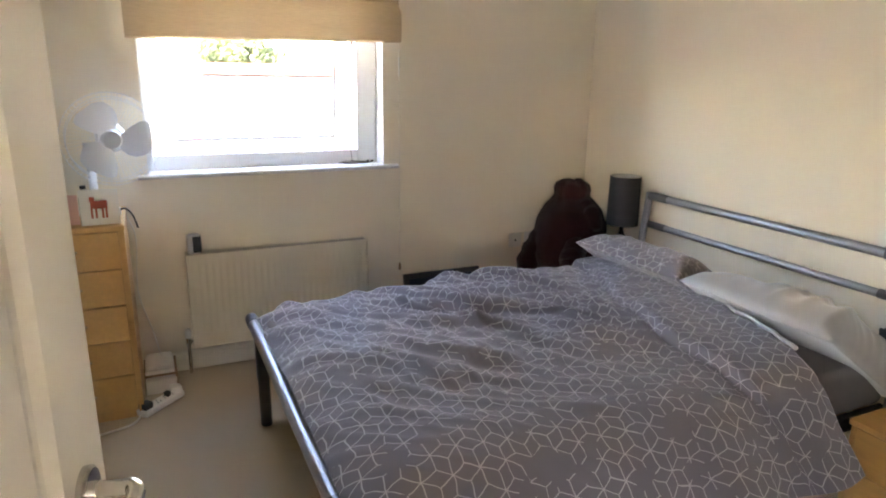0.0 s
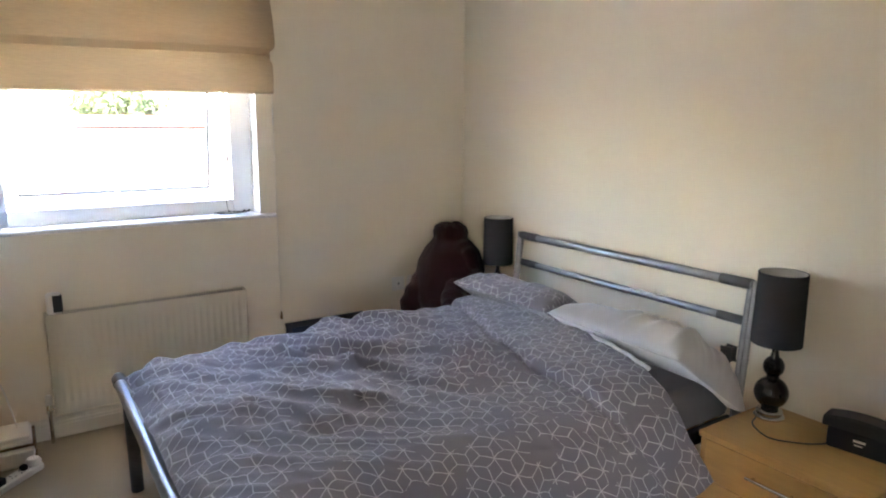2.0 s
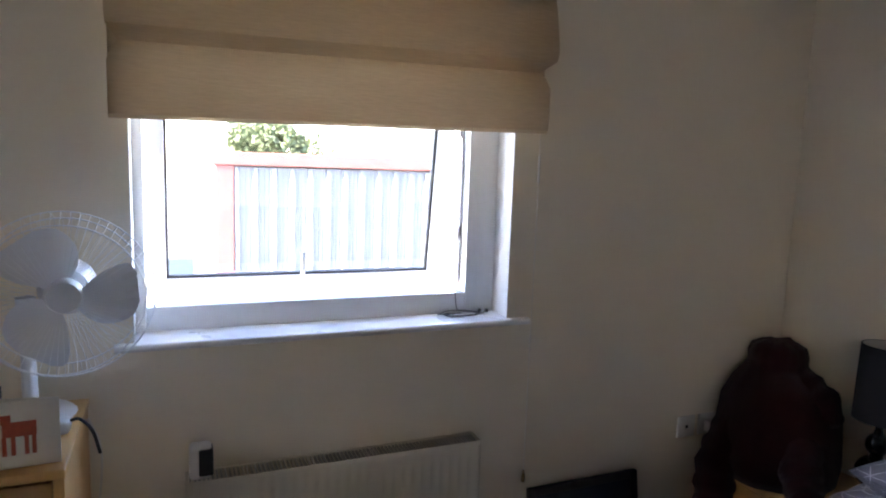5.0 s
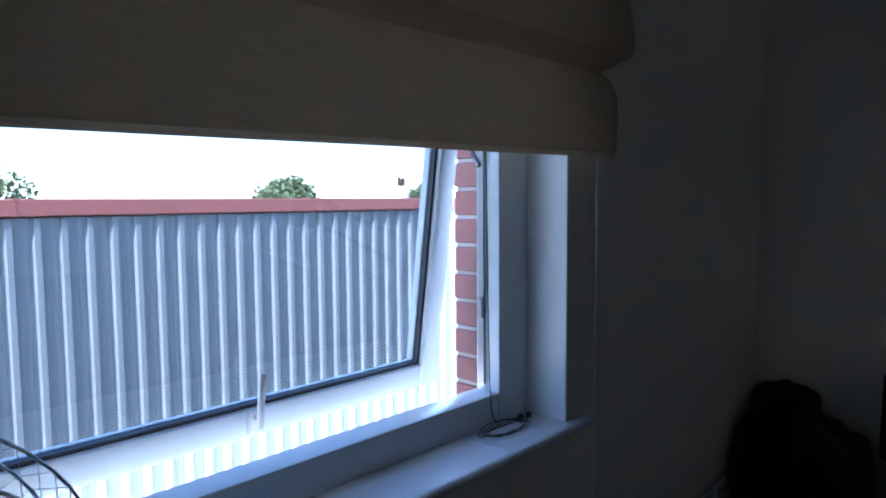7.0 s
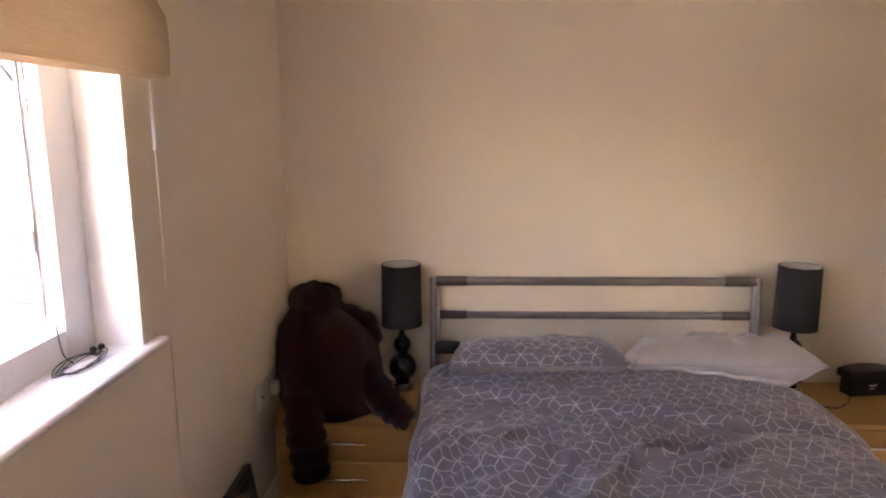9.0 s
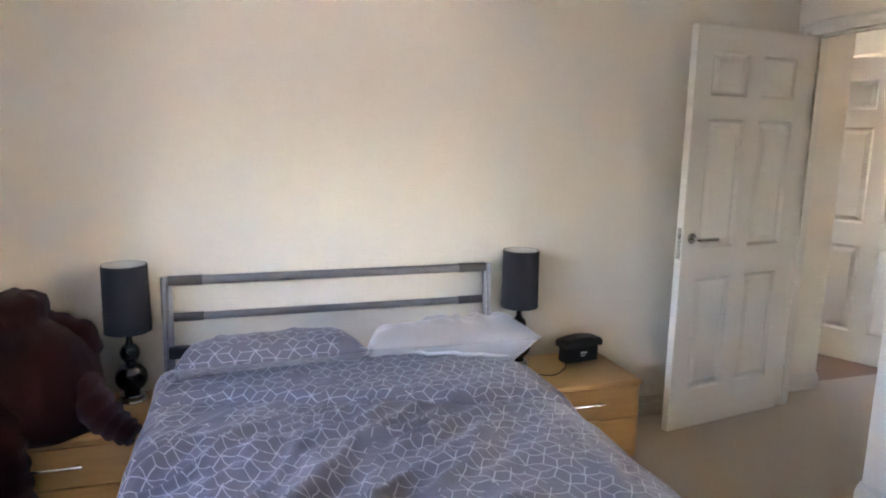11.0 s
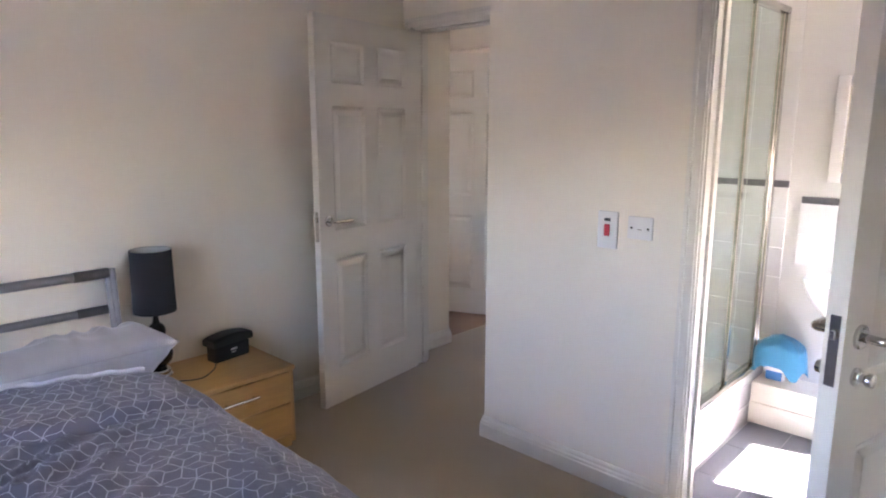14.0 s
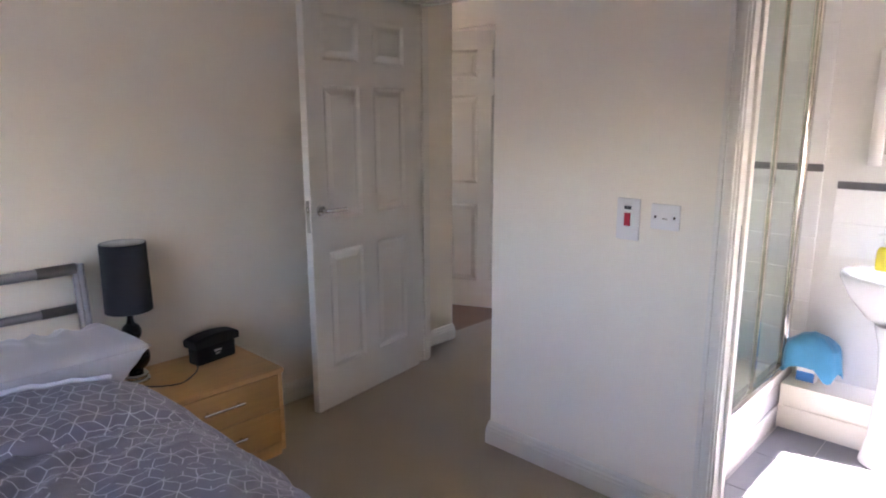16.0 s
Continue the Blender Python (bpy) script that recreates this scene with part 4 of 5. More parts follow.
# clock radio
ra = base_at("clock_radio", (0, 0, 0), "black cloth-fronted speaker dock on the bedside drawers", "radio")
bm = bmesh.new()
add_box(bm, (-0.036, -0.095, 0.0), (0.036, 0.095, 0.075), 0.010, 3)
o = obj("body", bm, GRILLE, smooth=True)
o.parent = ra
bm = bmesh.new()
N = 16
top = []
for i in range(N + 1):
    v = -0.108 + 0.216 * i / N
    zt = 0.124 - 0.014 * (v / 0.108) ** 2
    top.append([bm.verts.new((a, v, b)) for a, b in ((-0.044, 0.078), (-0.046, zt - 0.008), (-0.036, zt), (0.036, zt), (0.042, zt - 0.008), (0.040, 0.078))])
for a, b in zip(top, top[1:]):
    for k in range(6):
        bm.faces.new((a[k], a[(k + 1) % 6], b[(k + 1) % 6], b[k]))
bm.faces.new(top[0])
bm.faces.new(top[-1][::-1])
o = obj("lid", bm, BLACKP, smooth=True)
o.parent = ra
bm = box((-0.0375, -0.022, 0.045), (-0.0355, 0.014, 0.053))
add_box(bm, (-0.0375, -0.014, 0.033), (-0.0355, 0.010, 0.037))
o = obj("badge", bm, WHITEP)
o.parent = ra
ra.matrix_basis = pose(-0.135, -2.50, NH, 0, 0, 9)

# ---- garment on the corner drawers ----
def heap(rings_in, name, m, parent, seedz, n=40, amp=0.03):
    bm = bmesh.new()
    rings = []
    for (cx, cy, rx, ry, z) in rings_in:
        row = []
        for k in range(n):
            t = 2 * math.pi * k / n
            w = 1 + amp * 4 * noise.noise((math.cos(t) * 1.6, math.sin(t) * 1.6, z * 4 + seedz)) + amp * 2 * noise.noise((math.cos(t) * 5, math.sin(t) * 5, z * 11 + seedz))
            row.append(bm.verts.new((min(-0.008, cx + rx * math.cos(t) * w), min(-0.008, cy + ry * math.sin(t) * w), z + 0.012 * noise.noise((math.cos(t) * 2, math.sin(t) * 2, seedz)))))
        rings.append(row)
    for a, b in zip(rings, rings[1:]):
        for k in range(n):
            bm.faces.new((a[k], a[(k + 1) % n], b[(k + 1) % n], b[k]))
    bm.faces.new(rings[0][::-1])
    bm.faces.new(rings[-1])
    bmesh.ops.subdivide_edges(bm, edges=bm.edges[:], cuts=1, use_grid_fill=True, smooth=0.4)
    return obj(name, bm, m, parent, smooth="all")


ja = base_at("fleece_jacket", (-0.25, -0.24, NH), "dark maroon fleece dressing gown heaped on the corner drawers", "garment")
heap([(-0.27, -0.235, 0.205, 0.215, NH + 0.002), (-0.27, -0.235, 0.22, 0.225, 0.46), (-0.255, -0.225, 0.205, 0.22, 0.56), (-0.24, -0.215, 0.19, 0.21, 0.65), (-0.225, -0.205, 0.165, 0.18, 0.72), (-0.21, -0.185, 0.125, 0.135, 0.765), (-0.205, -0.165, 0.105, 0.105, 0.79), (-0.20, -0.16, 0.112, 0.108, 0.825), (-0.20, -0.16, 0.100, 0.098, 0.858), (-0.20, -0.16, 0.065, 0.060, 0.878), (-0.20, -0.16, 0.02, 0.02, 0.882)], "body", FLEECE, ja, 2.0, amp=0.022)
pts = curve_pts([(-0.30, -0.13, 0.60), (-0.41, -0.15, 0.50), (-0.478, -0.165, 0.41), (-0.492, -0.178, 0.30), (-0.492, -0.19, 0.185)], 6)
obj("sleeve", tube(pts, [0.085 - 0.018 * i / len(pts) + 0.006 * math.sin(i * 1.7) for i in range(len(pts))], 20), FLEECE, ja, smooth="all")
pts = curve_pts([(-0.25, -0.30, 0.60), (-0.36, -0.42, 0.49), (-0.42, -0.50, 0.43), (-0.46, -0.565, 0.40)], 6)
obj("sleeve", tube(pts, [0.085 - 0.045 * i / len(pts) + 0.006 * math.sin(i * 2.1) for i in range(len(pts))], 20), FLEECE, ja, smooth="all")
pts = curve_pts([(-0.18, -0.19, 0.78), (-0.20, -0.30, 0.735), (-0.21, -0.375, 0.70), (-0.21, -0.38, 0.63)], 6)
obj("hood", tube(pts, [0.055 + 0.006 * math.sin(i * 1.3) for i in range(len(pts))], 18), FLEECE, ja, smooth="all")
tagged(obj("cable_socket_plug", box((-0.40, -0.045, 0.475), (-0.35, -0.0105, 0.525), 0.006, 2), WHITEP, smooth=True), "white plug in the double socket", "plug")

# ---- framed picture leaning on the wall ----
fr = base_at("picture_frame", (0, 0, 0), "black framed dark picture leaning against the wall", "picture frame")
bm = bmesh.new()
W, Hh = 0.475, 0.378
for lo, hi in (((-W / 2, -0.012, 0), (-W / 2 + 0.03, 0.012, Hh)), ((W / 2 - 0.03, -0.012, 0), (W / 2, 0.012, Hh)), ((-W / 2 + 0.03, -0.0115, 0), (W / 2 - 0.03, 0.0115, 0.03)), ((-W / 2 + 0.03, -0.0115, Hh - 0.03), (W / 2 - 0.03, 0.0115, Hh))):
    add_box(bm, lo, hi, 0.003, 2)
o = obj("frame", bm, BLACKP)
o.parent = fr
o = obj("print", box((-W / 2 + 0.028, -0.004, 0.028), (W / 2 - 0.028, 0.004, Hh - 0.028)), PICT)
o.parent = fr
fr.matrix_basis = pose(-0.985, -0.088, 0.0025, -9, 0, 0)

# ---- tall chest of drawers ----
CX1, CX0, CF, CH = -2.59, -3.105, -0.44, 0.862
ch = base_at("chest_of_drawers", ((CX0 + CX1) / 2, CF / 2, 0), "tall beech veneer chest of five drawers by the window", "chest of drawers")
bm = bmesh.new()
add_box(bm, (CX0, CF + 0.004, 0.0), (CX0 + 0.02, -0.02, CH - 0.022), 0.001)
add_box(bm, (CX1 - 0.02, CF + 0.004, 0.0), (CX1, -0.02, CH - 0.022), 0.001)
add_box(bm, (CX0 + 0.02, -0.035, 0.0), (CX1 - 0.02, -0.02, CH - 0.022))
add_box(bm, (CX0 + 0.02, CF + 0.02, 0.0), (CX1 - 0.02, -0.035, 0.045))
add_box(bm, (CX0 + 0.02, CF + 0.035, 0.045), (CX1 - 0.02, CF + 0.04, CH - 0.022))
obj("body", bm, WOODV, ch)
obj("top", box((CX0 - 0.004, CF - 0.008, CH - 0.022), (CX1 + 0.004, -0.018, CH), 0.004, 3), WOOD, ch, smooth=True)
dh = (CH - 0.026 - 0.05) / 5
for k in range(5):
    a, b = 0.05 + k * dh + 0.0025, 0.05 + (k + 1) * dh - 0.0025
    obj("drawer", box((CX0 + 0.023, CF, a), (CX1 - 0.023, CF + 0.018, b), 0.002, 2), WOOD, ch)
    m, zc = (CX0 + CX1) / 2, (a + b) / 2 + 0.01
    bm = tube([(m - 0.065, CF, zc), (m - 0.065, CF - 0.022, zc)], 0.005, 8)
    tube([(m + 0.065, CF, zc), (m + 0.065, CF - 0.022, zc)], 0.005, 8, bm)
    tube([(m - 0.085, CF - 0.022, zc), (m + 0.085, CF - 0.022, zc)], 0.006, 10, bm)
    obj("handle", bm, CHROME, ch, smooth=True)

# desk fan on the chest
fan = base_at("desk_fan", (-2.70, -0.125, CH), "white plastic desk fan standing on the chest of drawers", "fan")
FYAW = Matrix.Translation((-2.605, -0.215, 1.185)) @ Matrix.Scale(1.24, 4) @ Matrix.Rotation(radians(4), 4, "Z") @ Matrix.Rotation(radians(90), 4, "X")
obj("foot", lathe([(0, 0), (0.095, 0), (0.10, 0.006), (0.092, 0.014), (0.03, 0.024), (0.018, 0.04), (0.016, 0.15), (0.022, 0.30), (0, 0.302)], (-2.70, -0.125, CH), 36), FANP, fan, smooth=True)
bm = lathe([(0, -0.16), (0.035, -0.155), (0.05, -0.12), (0.05, -0.05), (0.04, -0.03), (0, -0.03)], n=28, m=FYAW)
obj("motor", bm, FANP, fan, smooth=True)
bm = lathe([(0, 0.0), (0.030, 0.0), (0.034, 0.02), (0.028, 0.042), (0, 0.048)], n=28, m=FYAW)
obj("hub", bm, FANP, fan, smooth=True)
for k in range(3):
    bm = bmesh.new()
    t0 = radians(108 + 120 * k)
    rows = []
    for i in range(13):
        r = 0.026 + 0.098 * i / 12
        half = 0.020 + 0.040 * math.sin(math.pi * min(1, (i / 12) ** 0.8) * 0.72)
        if i > 10:
            half *= 0.9 if i == 11 else 0.6
        sw = 0.3 * (i / 12)
        row = []
        for s in range(7):
            q = (s / 3 - 1) * half
            row.append((math.cos(t0 + sw) * r - math.sin(t0 + sw) * q, math.sin(t0 + sw) * r + math.cos(t0 + sw) * q, 0.022 + q * 0.42))
        rows.append(row)
    for zo in (0, 0.003):
        vs = [[bm.verts.new((p[0], p[1], p[2] + zo)) for p in row] for row in rows]
        for a, b in zip(vs, vs[1:]):
            for s in range(6):
                bm.faces.new((a[s], a[s + 1], b[s + 1], b[s]))
    bm.transform(FYAW)
    obj("blade", bm, FANP, fan, smooth="all")
bm = bmesh.new()
for zz, rr in ((0.0, 0.155), (0.055, 0.135), (-0.035, 0.14)):
    ring = [FYAW @ Vector((rr * math.cos(2 * math.pi * k / 48), rr * math.sin(2 * math.pi * k / 48), zz + 0.015)) for k in range(49)]
    tube(ring, 0.0016, 6, bm, cap=False)
for k in range(60):
    t = 2 * math.pi * k / 60
    tube([FYAW @ Vector((r * math.cos(t), r * math.sin(t), z)) for r, z in ((0.032, 0.078), (0.09, 0.078), (0.135, 0.068), (0.155, 0.015), (0.14, -0.02), (0.09, -0.035), (0.04, -0.035))], 0.0005, 4, bm, cap=False)
obj("guard", bm, FANP, fan)

# things on the chest
cd = base_at("greeting_card", (0, 0, 0), "white greeting card with a red animal print standing on the chest", "card")
for nm, a, x in (("front", 0, 0.0), ("back", -14, 0.0)):
    bm = box((-0.140, -0.0008, 0), (0.0, 0.0008, 0.142))
    bm.transform(Matrix.Rotation(radians(a), 4, "Z"))
    o = obj(nm, bm, CARDM)
    o.parent = cd
bm = box((-0.078, -0.0022, 0.060), (-0.032, -0.0009, 0.088), 0.0)
for x in (-0.076, -0.064, -0.046, -0.036):
    add_box(bm, (x - 0.003, -0.0022, 0.025), (x + 0.003, -0.0009, 0.060))
add_box(bm, (-0.080, -0.0022, 0.085), (-0.066, -0.0009, 0.102))
bm.transform(Matrix.Diagonal((1.3, 1, 1.12, 1)))
o = obj("print", bm, REDPRINT)
o.parent = cd
cd.matrix_basis = pose(-2.598, -0.405, CH + 0.0005, 0, 0, 4)
c2 = base_at("pink_card", (0, 0, 0), "pink greeting card standing on the chest", "card")
for a in (0, -16):
    bm = box((-0.11, -0.0008, 0), (0.0, 0.0008, 0.12))
    bm.transform(Matrix.Rotation(radians(a), 4, "Z"))
    o = obj("leaf", bm, PINK)
    o.parent = c2
c2.matrix_basis = pose(-2.745, -0.385, CH + 0.0005, 0, 0, -6)


def bottle(x, y, r, h, m, label, capm, sq=False):
    e = base_at("perfume_bottle", (x, y, CH), label, "bottle", "bottles on the chest")
    obj("body", lathe([(0, 0), (r, 0), (r, h * 0.66), (r * 0.8, h * 0.72), (r * 0.4, h * 0.76), (r * 0.4, h * 0.8), (0, h * 0.8)], (x, y, CH + 0.0005), 8 if sq else 24), m, e, smooth=not sq)
    obj("cap", lathe([(0, h * 0.8), (r * 0.5, h * 0.8), (r * 0.5, h), (0, h)], (x, y, CH), 16), capm, e, smooth=True)


bottle(-2.725, -0.33, 0.022, 0.15, DARKBOT, "dark glass bottle on the chest", BLACKP)
bottle(-2.82, -0.30, 0.024, 0.13, PERFUME, "amber perfume bottle on the chest", CHROME, True)
bottle(-2.88, -0.34, 0.026, 0.17, PINK, "pink lotion bottle on the chest", WHITEP)
bottle(-2.95, -0.30, 0.028, 0.16, CARDM, "pale lotion bottle on the chest", WHITEP)
hb = base_at("hair_brush", (-2.61, -0.22, CH), "blue-white plastic hair straightener case with a black lead", "hair tool")
bm = bmesh.new()
add_box(bm, (-2.70, -0.27, CH + 0.001), (-2.60, -0.22, CH + 0.035), 0.012, 3)
obj("case", bm, FANP, hb, smooth=True)
obj("lead", tube(curve_pts([(-2.60, -0.245, CH + 0.028), (-2.58, -0.25, CH + 0.03), (-2.555, -0.255, CH + 0.0), (-2.54, -0.26, CH - 0.055)], 6), 0.004, 8), BLACKP, hb, smooth=True)

# ---- floor clutter by the chest ----
st = base_at("power_strip", (0, 0, 0), "white four-way extension lead lying on the carpet", "extension lead")
o = obj("body", box((-0.115, -0.030, 0.0), (0.115, 0.030, 0.030), 0.007, 3), WHITEP, smooth=True)
o.parent = st
bm = bmesh.new()
for k in range(4):
    x = -0.062 + 0.044 * k
    if k == 0:
        continue
    for dx, dy in ((0, 0.011), (-0.008, -0.009), (0.008, -0.009)):
        add_box(bm, (x + dx - 0.0025, dy - 0.004, 0.0295), (x + dx + 0.0025, dy + 0.004, 0.0305))
o = obj("outlet", bm, DARKMARK)
o.parent = st
for lo, hi in (((-0.108, -0.022, 0.029), (-0.064, 0.022, 0.058)), ((0.028, -0.012, 0.029), (0.052, 0.014, 0.052))):
    o = obj("plug", box(lo, hi, 0.005, 2), BLACKP, smooth=True)
    o.parent = st
bm = lathe([(0, 0.03), (0.03, 0.03), (0.03, 0.045), (0.022, 0.058), (0, 0.06)], (0.09, 0.0, 0), 20)
o = obj("white_plug", bm, WHITEP, smooth=True)
o.parent = st
st.matrix_basis = pose(-2.522, -0.362, 0.0015, 0, 0, 44)
tagged(obj("extension_cable", tube(curve_pts([(-2.603, -0.445, 0.012), (-2.64, -0.50, 0.007), (-2.72, -0.53, 0.007), (-2.82, -0.55, 0.007), (-2.95, -0.52, 0.007)], 7), 0.0045, 8), WHITEP, smooth=True), "white extension cable lying on the carpet", "cable")
tagged(obj("plug_cable", tube(curve_pts([(-2.455, -0.295, 0.055), (-2.45, -0.24, 0.075), (-2.485, -0.19, 0.055), (-2.50, -0.13, 0.12), (-2.53, -0.05, 0.25), (-2.575, -0.03, 0.45), (-2.56, -0.03, 0.70), (-2.585, -0.06, 0.82)], 8), 0.003, 8), WHITEP, smooth=True), "thin white cable running up behind the chest", "cable")
cb = base_at("cardboard_box", (-2.49, -0.12, 0), "brown cardboard box with white packs by the wall", "box")
bm = bmesh.new()
add_box(bm, (-2.585, -0.19, 0.001), (-2.44, -0.03, 0.095), 0.002)
obj("carton", bm, CARTON, cb)
bm = bmesh.new()
add_box(bm, (-2.578, -0.235, 0.0965), (-2.452, -0.05, 0.118), 0.004, 2)
add_box(bm, (-2.570, -0.228, 0.119), (-2.458, -0.06, 0.136), 0.004, 2)
add_box(bm, (-2.58, -0.24, 0.001), (-2.45, -0.194, 0.07), 0.005, 2)
obj("white_pack", bm, WHITEP, cb)

# earphones on the sill
ep = base_at("earphones", (-1.40, 0.10, WZ0 + 0.014), "black wired earphones coiled on the window sill", "earphones")
bm = bmesh.new()
zc = WZ0 + 0.0165
for k in range(4):
    pts = []
    for i in range(40):
        t = 2 * math.pi * i / 39
        pts.append((-1.462 + (0.058 + 0.010 * k) * math.cos(t + 0.4 * k), 0.072 + (0.022 + 0.004 * k) * math.sin(t + 0.4 * k), zc + 0.002 * k + 0.003 * math.sin(3 * t)))
    tube(pts, 0.0013, 6, bm)
tube(curve_pts([(-1.40, 0.075, zc), (-1.385, 0.07, zc), (-1.375, 0.075, zc)], 5), 0.0014, 6, bm)
tube(curve_pts([(-1.46, 0.09, zc), (-1.47, 0.108, zc + 0.04), (-1.475, 0.112, zc + 0.2), (-1.482, 0.112, zc + 0.5), (-1.488, 0.112, zc + 0.75)], 6), 0.0014, 6, bm)
obj("wire", bm, BLACKP, ep)
for x, y in ((-1.385, 0.088), (-1.362, 0.082)):
    bm = lathe([(0, -0.006), (0.006, -0.005), (0.008, 0.001), (0.005, 0.006), (0, 0.007)], (x, y, zc + 0.007), 14)
    tube([(x, y, zc + 0.006), (x - 0.012, y - 0.004, zc + 0.003)], 0.003, 8, bm)
    obj("bud", bm, BLACKP, ep, smooth=True)

# ---- ensuite ----
tagged(obj("floor_bath", box((RW, -4.55, 0.0012), (BX - 0.1, RS - 0.1, 0.004)), GROUT), "pale grout bed of the ensuite floor", "floor", kind="structure")
tr_ = base_at("shower_tray", (-1.5, -4.1, 0), "white raised shower tray with a panelled front", "shower tray")
TX = -1.868
bm = bmesh.new()
add_box(bm, (TX, -4.55, 0.004), (BX - 0.1, -3.56, 0.20), 0.004, 2)
add_box(bm, (TX - 0.012, -4.36, 0.004), (TX, -3.60, 0.10), 0.004, 2)
obj("panel", bm, CERAM, tr_, smooth=True)
bm = bmesh.new()
add_box(bm, (TX - 0.008, -4.55, 0.20), (TX + 0.06, -3.55, 0.265), 0.012, 3)
add_box(bm, (TX + 0.06, -3.61, 0.20), (BX - 0.1, -3.55, 0.265), 0.010, 3)
add_box(bm, (TX + 0.06, -4.55, 0.20), (BX - 0.1, -3.61, 0.215))
obj("rim", bm, CERAM, tr_, smooth=True)
en = base_at("shower_enclosure", (TX, -4.0, 0.265), "framed clear glass bifold shower door on the tray", "shower enclosure")
bm = bmesh.new()
GX = TX + 0.012
for y, w in ((-4.435, 0.016), (-3.60, 0.030)):
    add_box(bm, (GX - 0.018, y - w, 0.265), (GX + 0.018, y + w, 1.97), 0.003, 2)
add_box(bm, (GX - 0.020, -4.45, 1.97), (GX + 0.020, -3.57, 2.0), 0.003, 2)
add_box(bm, (GX - 0.024, -4.45, 0.265), (GX + 0.024, -3.57, 0.292), 0.004, 2)
obj("frame", bm, CHROME, en, smooth=True)
bm = bmesh.new()
for y in (-4.405, -4.035, -3.66):
    add_box(bm, (GX - 0.010, y - 0.010, 0.292), (GX + 0.010, y + 0.010, 1.97), 0.002)
obj("stile", bm, CHROME, en)
for a, b in ((-4.395, -4.045), (-4.025, -3.67)):
    gp = obj("pane", box((GX - 0.002, a, 0.295), (GX + 0.002, b, 1.965)), SHGLASS, en)
    gp.visible_shadow = False
# shower goods behind the glass
for x, y, h, r, m in ((-1.28, -4.46, 0.21, 0.034, BLUE), (-1.20, -4.45, 0.17, 0.030, BLUEP)):
    z0 = 1.182
    e = base_at("shampoo_bottle", (x, y, z0), "blue plastic shampoo bottle on the shower shelf", "bottle", "shower bottles")
    obj("body", lathe([(0, 0), (r, 0), (r * 1.05, h * 0.4), (r * 0.9, h * 0.75), (r * 0.4, h * 0.82), (0, h * 0.82)], (x, y, z0), 20), m, e, smooth=True)
    obj("cap", lathe([(0, h * 0.82), (r * 0.45, h * 0.82), (r * 0.45, h), (0, h)], (x, y, z0), 14), WHITEP, e, smooth=True)
tagged(obj("shower_shelf", box((-1.36, -4.535, 1.17), (-1.14, -4.40, 1.182), 0.004, 2), CHROME), "chrome corner shelf in the shower", "shelf")
# tiled walls
tw = base_at("tiling", (-1.5, -4.54, 0.2), "white glazed wall tiles with a dark border row", "tiling", kind="structure")
tme = mesh_of(box((0, 0, 0), (0.1985, 0.008, 0.1485), 0.0008), "tile", WTILE)
bme2 = mesh_of(box((0, 0, 0), (0.196, 0.009, 0.033), 0.002), "border", BORDER)
z = 0.27
row = 0
while z < 2.1:
    h = 0.150
    bord = row == 6
    for k in range(4):
        t = new("tile", bme2 if bord else tme)
        t.parent = tw
        t.location = Vector((BX - 0.1 - 0.2 * (k + 1), -4.549, z)) - tw.location
    z += 0.037 if bord else h
    row += 1
sp = base_at("tiling", (-2.3, -4.54, 0.75), "white glazed splashback tiles with a dark border row", "tiling", kind="structure")
for r in range(2):
    for k in range(4):
        t = new("tile", tme)
        t.parent = sp
        t.location = Vector((-2.17 - 0.2 * k, -4.549, 0.80 + 0.15 * r)) - sp.location
for k in range(4):
    t = new("tile", bme2)
    t.parent = sp
    t.location = Vector((-2.17 - 0.2 * k, -4.549, 1.10)) - sp.location
bx = base_at("pipe_boxing", (-2.4, -4.45, 0.004), "white painted boxed-in ledge along the ensuite wall", "boxing", kind="structure")
obj("ledge", box((-3.30, -4.55, 0.004), (TX - 0.012, -4.36, 0.215), 0.003, 2), GLOSS, bx)
obj("skirting", box((-3.30, -4.36, 0.004), (TX - 0.012, -4.348, 0.115), 0.004, 2), GLOSS, bx)
# bottle under a blue cloth
cl = base_at("cleaning_bottle", (-1.96, -4.45, 0.2155), "white cleaner bottle with a blue label on the ledge", "bottle")
obj("body", box((-2.005, -4.475, 0.2155), (-1.915, -4.425, 0.40), 0.018, 3), WHITEP, cl, smooth=True)
obj("label", box((-1.997, -4.4248, 0.225), (-1.923, -4.4238, 0.27), 0.0), BLUEP, cl)
bm = bmesh.new()
rings = []
for k in range(16):
    f = k / 15
    rr = []
    for i in range(56):
        t = 2 * math.pi * i / 56
        c, n_ = math.cos(t), math.sin(t)
        sq = 1 / max(abs(c), abs(n_)) ** 0.75
        r = 0.016 + 0.078 * min(1, f * 3.2) ** 0.55 + 0.022 * f
        w = sq * (1 + 0.10 * f * math.sin(7 * t + 1) + 0.10 * noise.noise((c * 2, n_ * 2, f * 2)))
        drop = 0.16 * f + 0.055 * f * f * max(0, math.cos(4 * t - math.pi + 0.5))
        rr.append(bm.verts.new((-1.975 + r * w * c, max(-4.545, -4.45 + 0.60 * r * w * n_), 0.462 - drop - 0.012 * abs(c) * (f < 0.4))))
    rings.append(rr)
for a, b in zip(rings, rings[1:]):
    for i in range(56):
        bm.faces.new((a[i], a[(i + 1) % 56], b[(i + 1) % 56], b[i]))
bm.faces.new(rings[0])
tagged(obj("blue_cloth", bm, BLUE, smooth="all"), "light blue microfibre cloth draped over a bottle", "cloth")
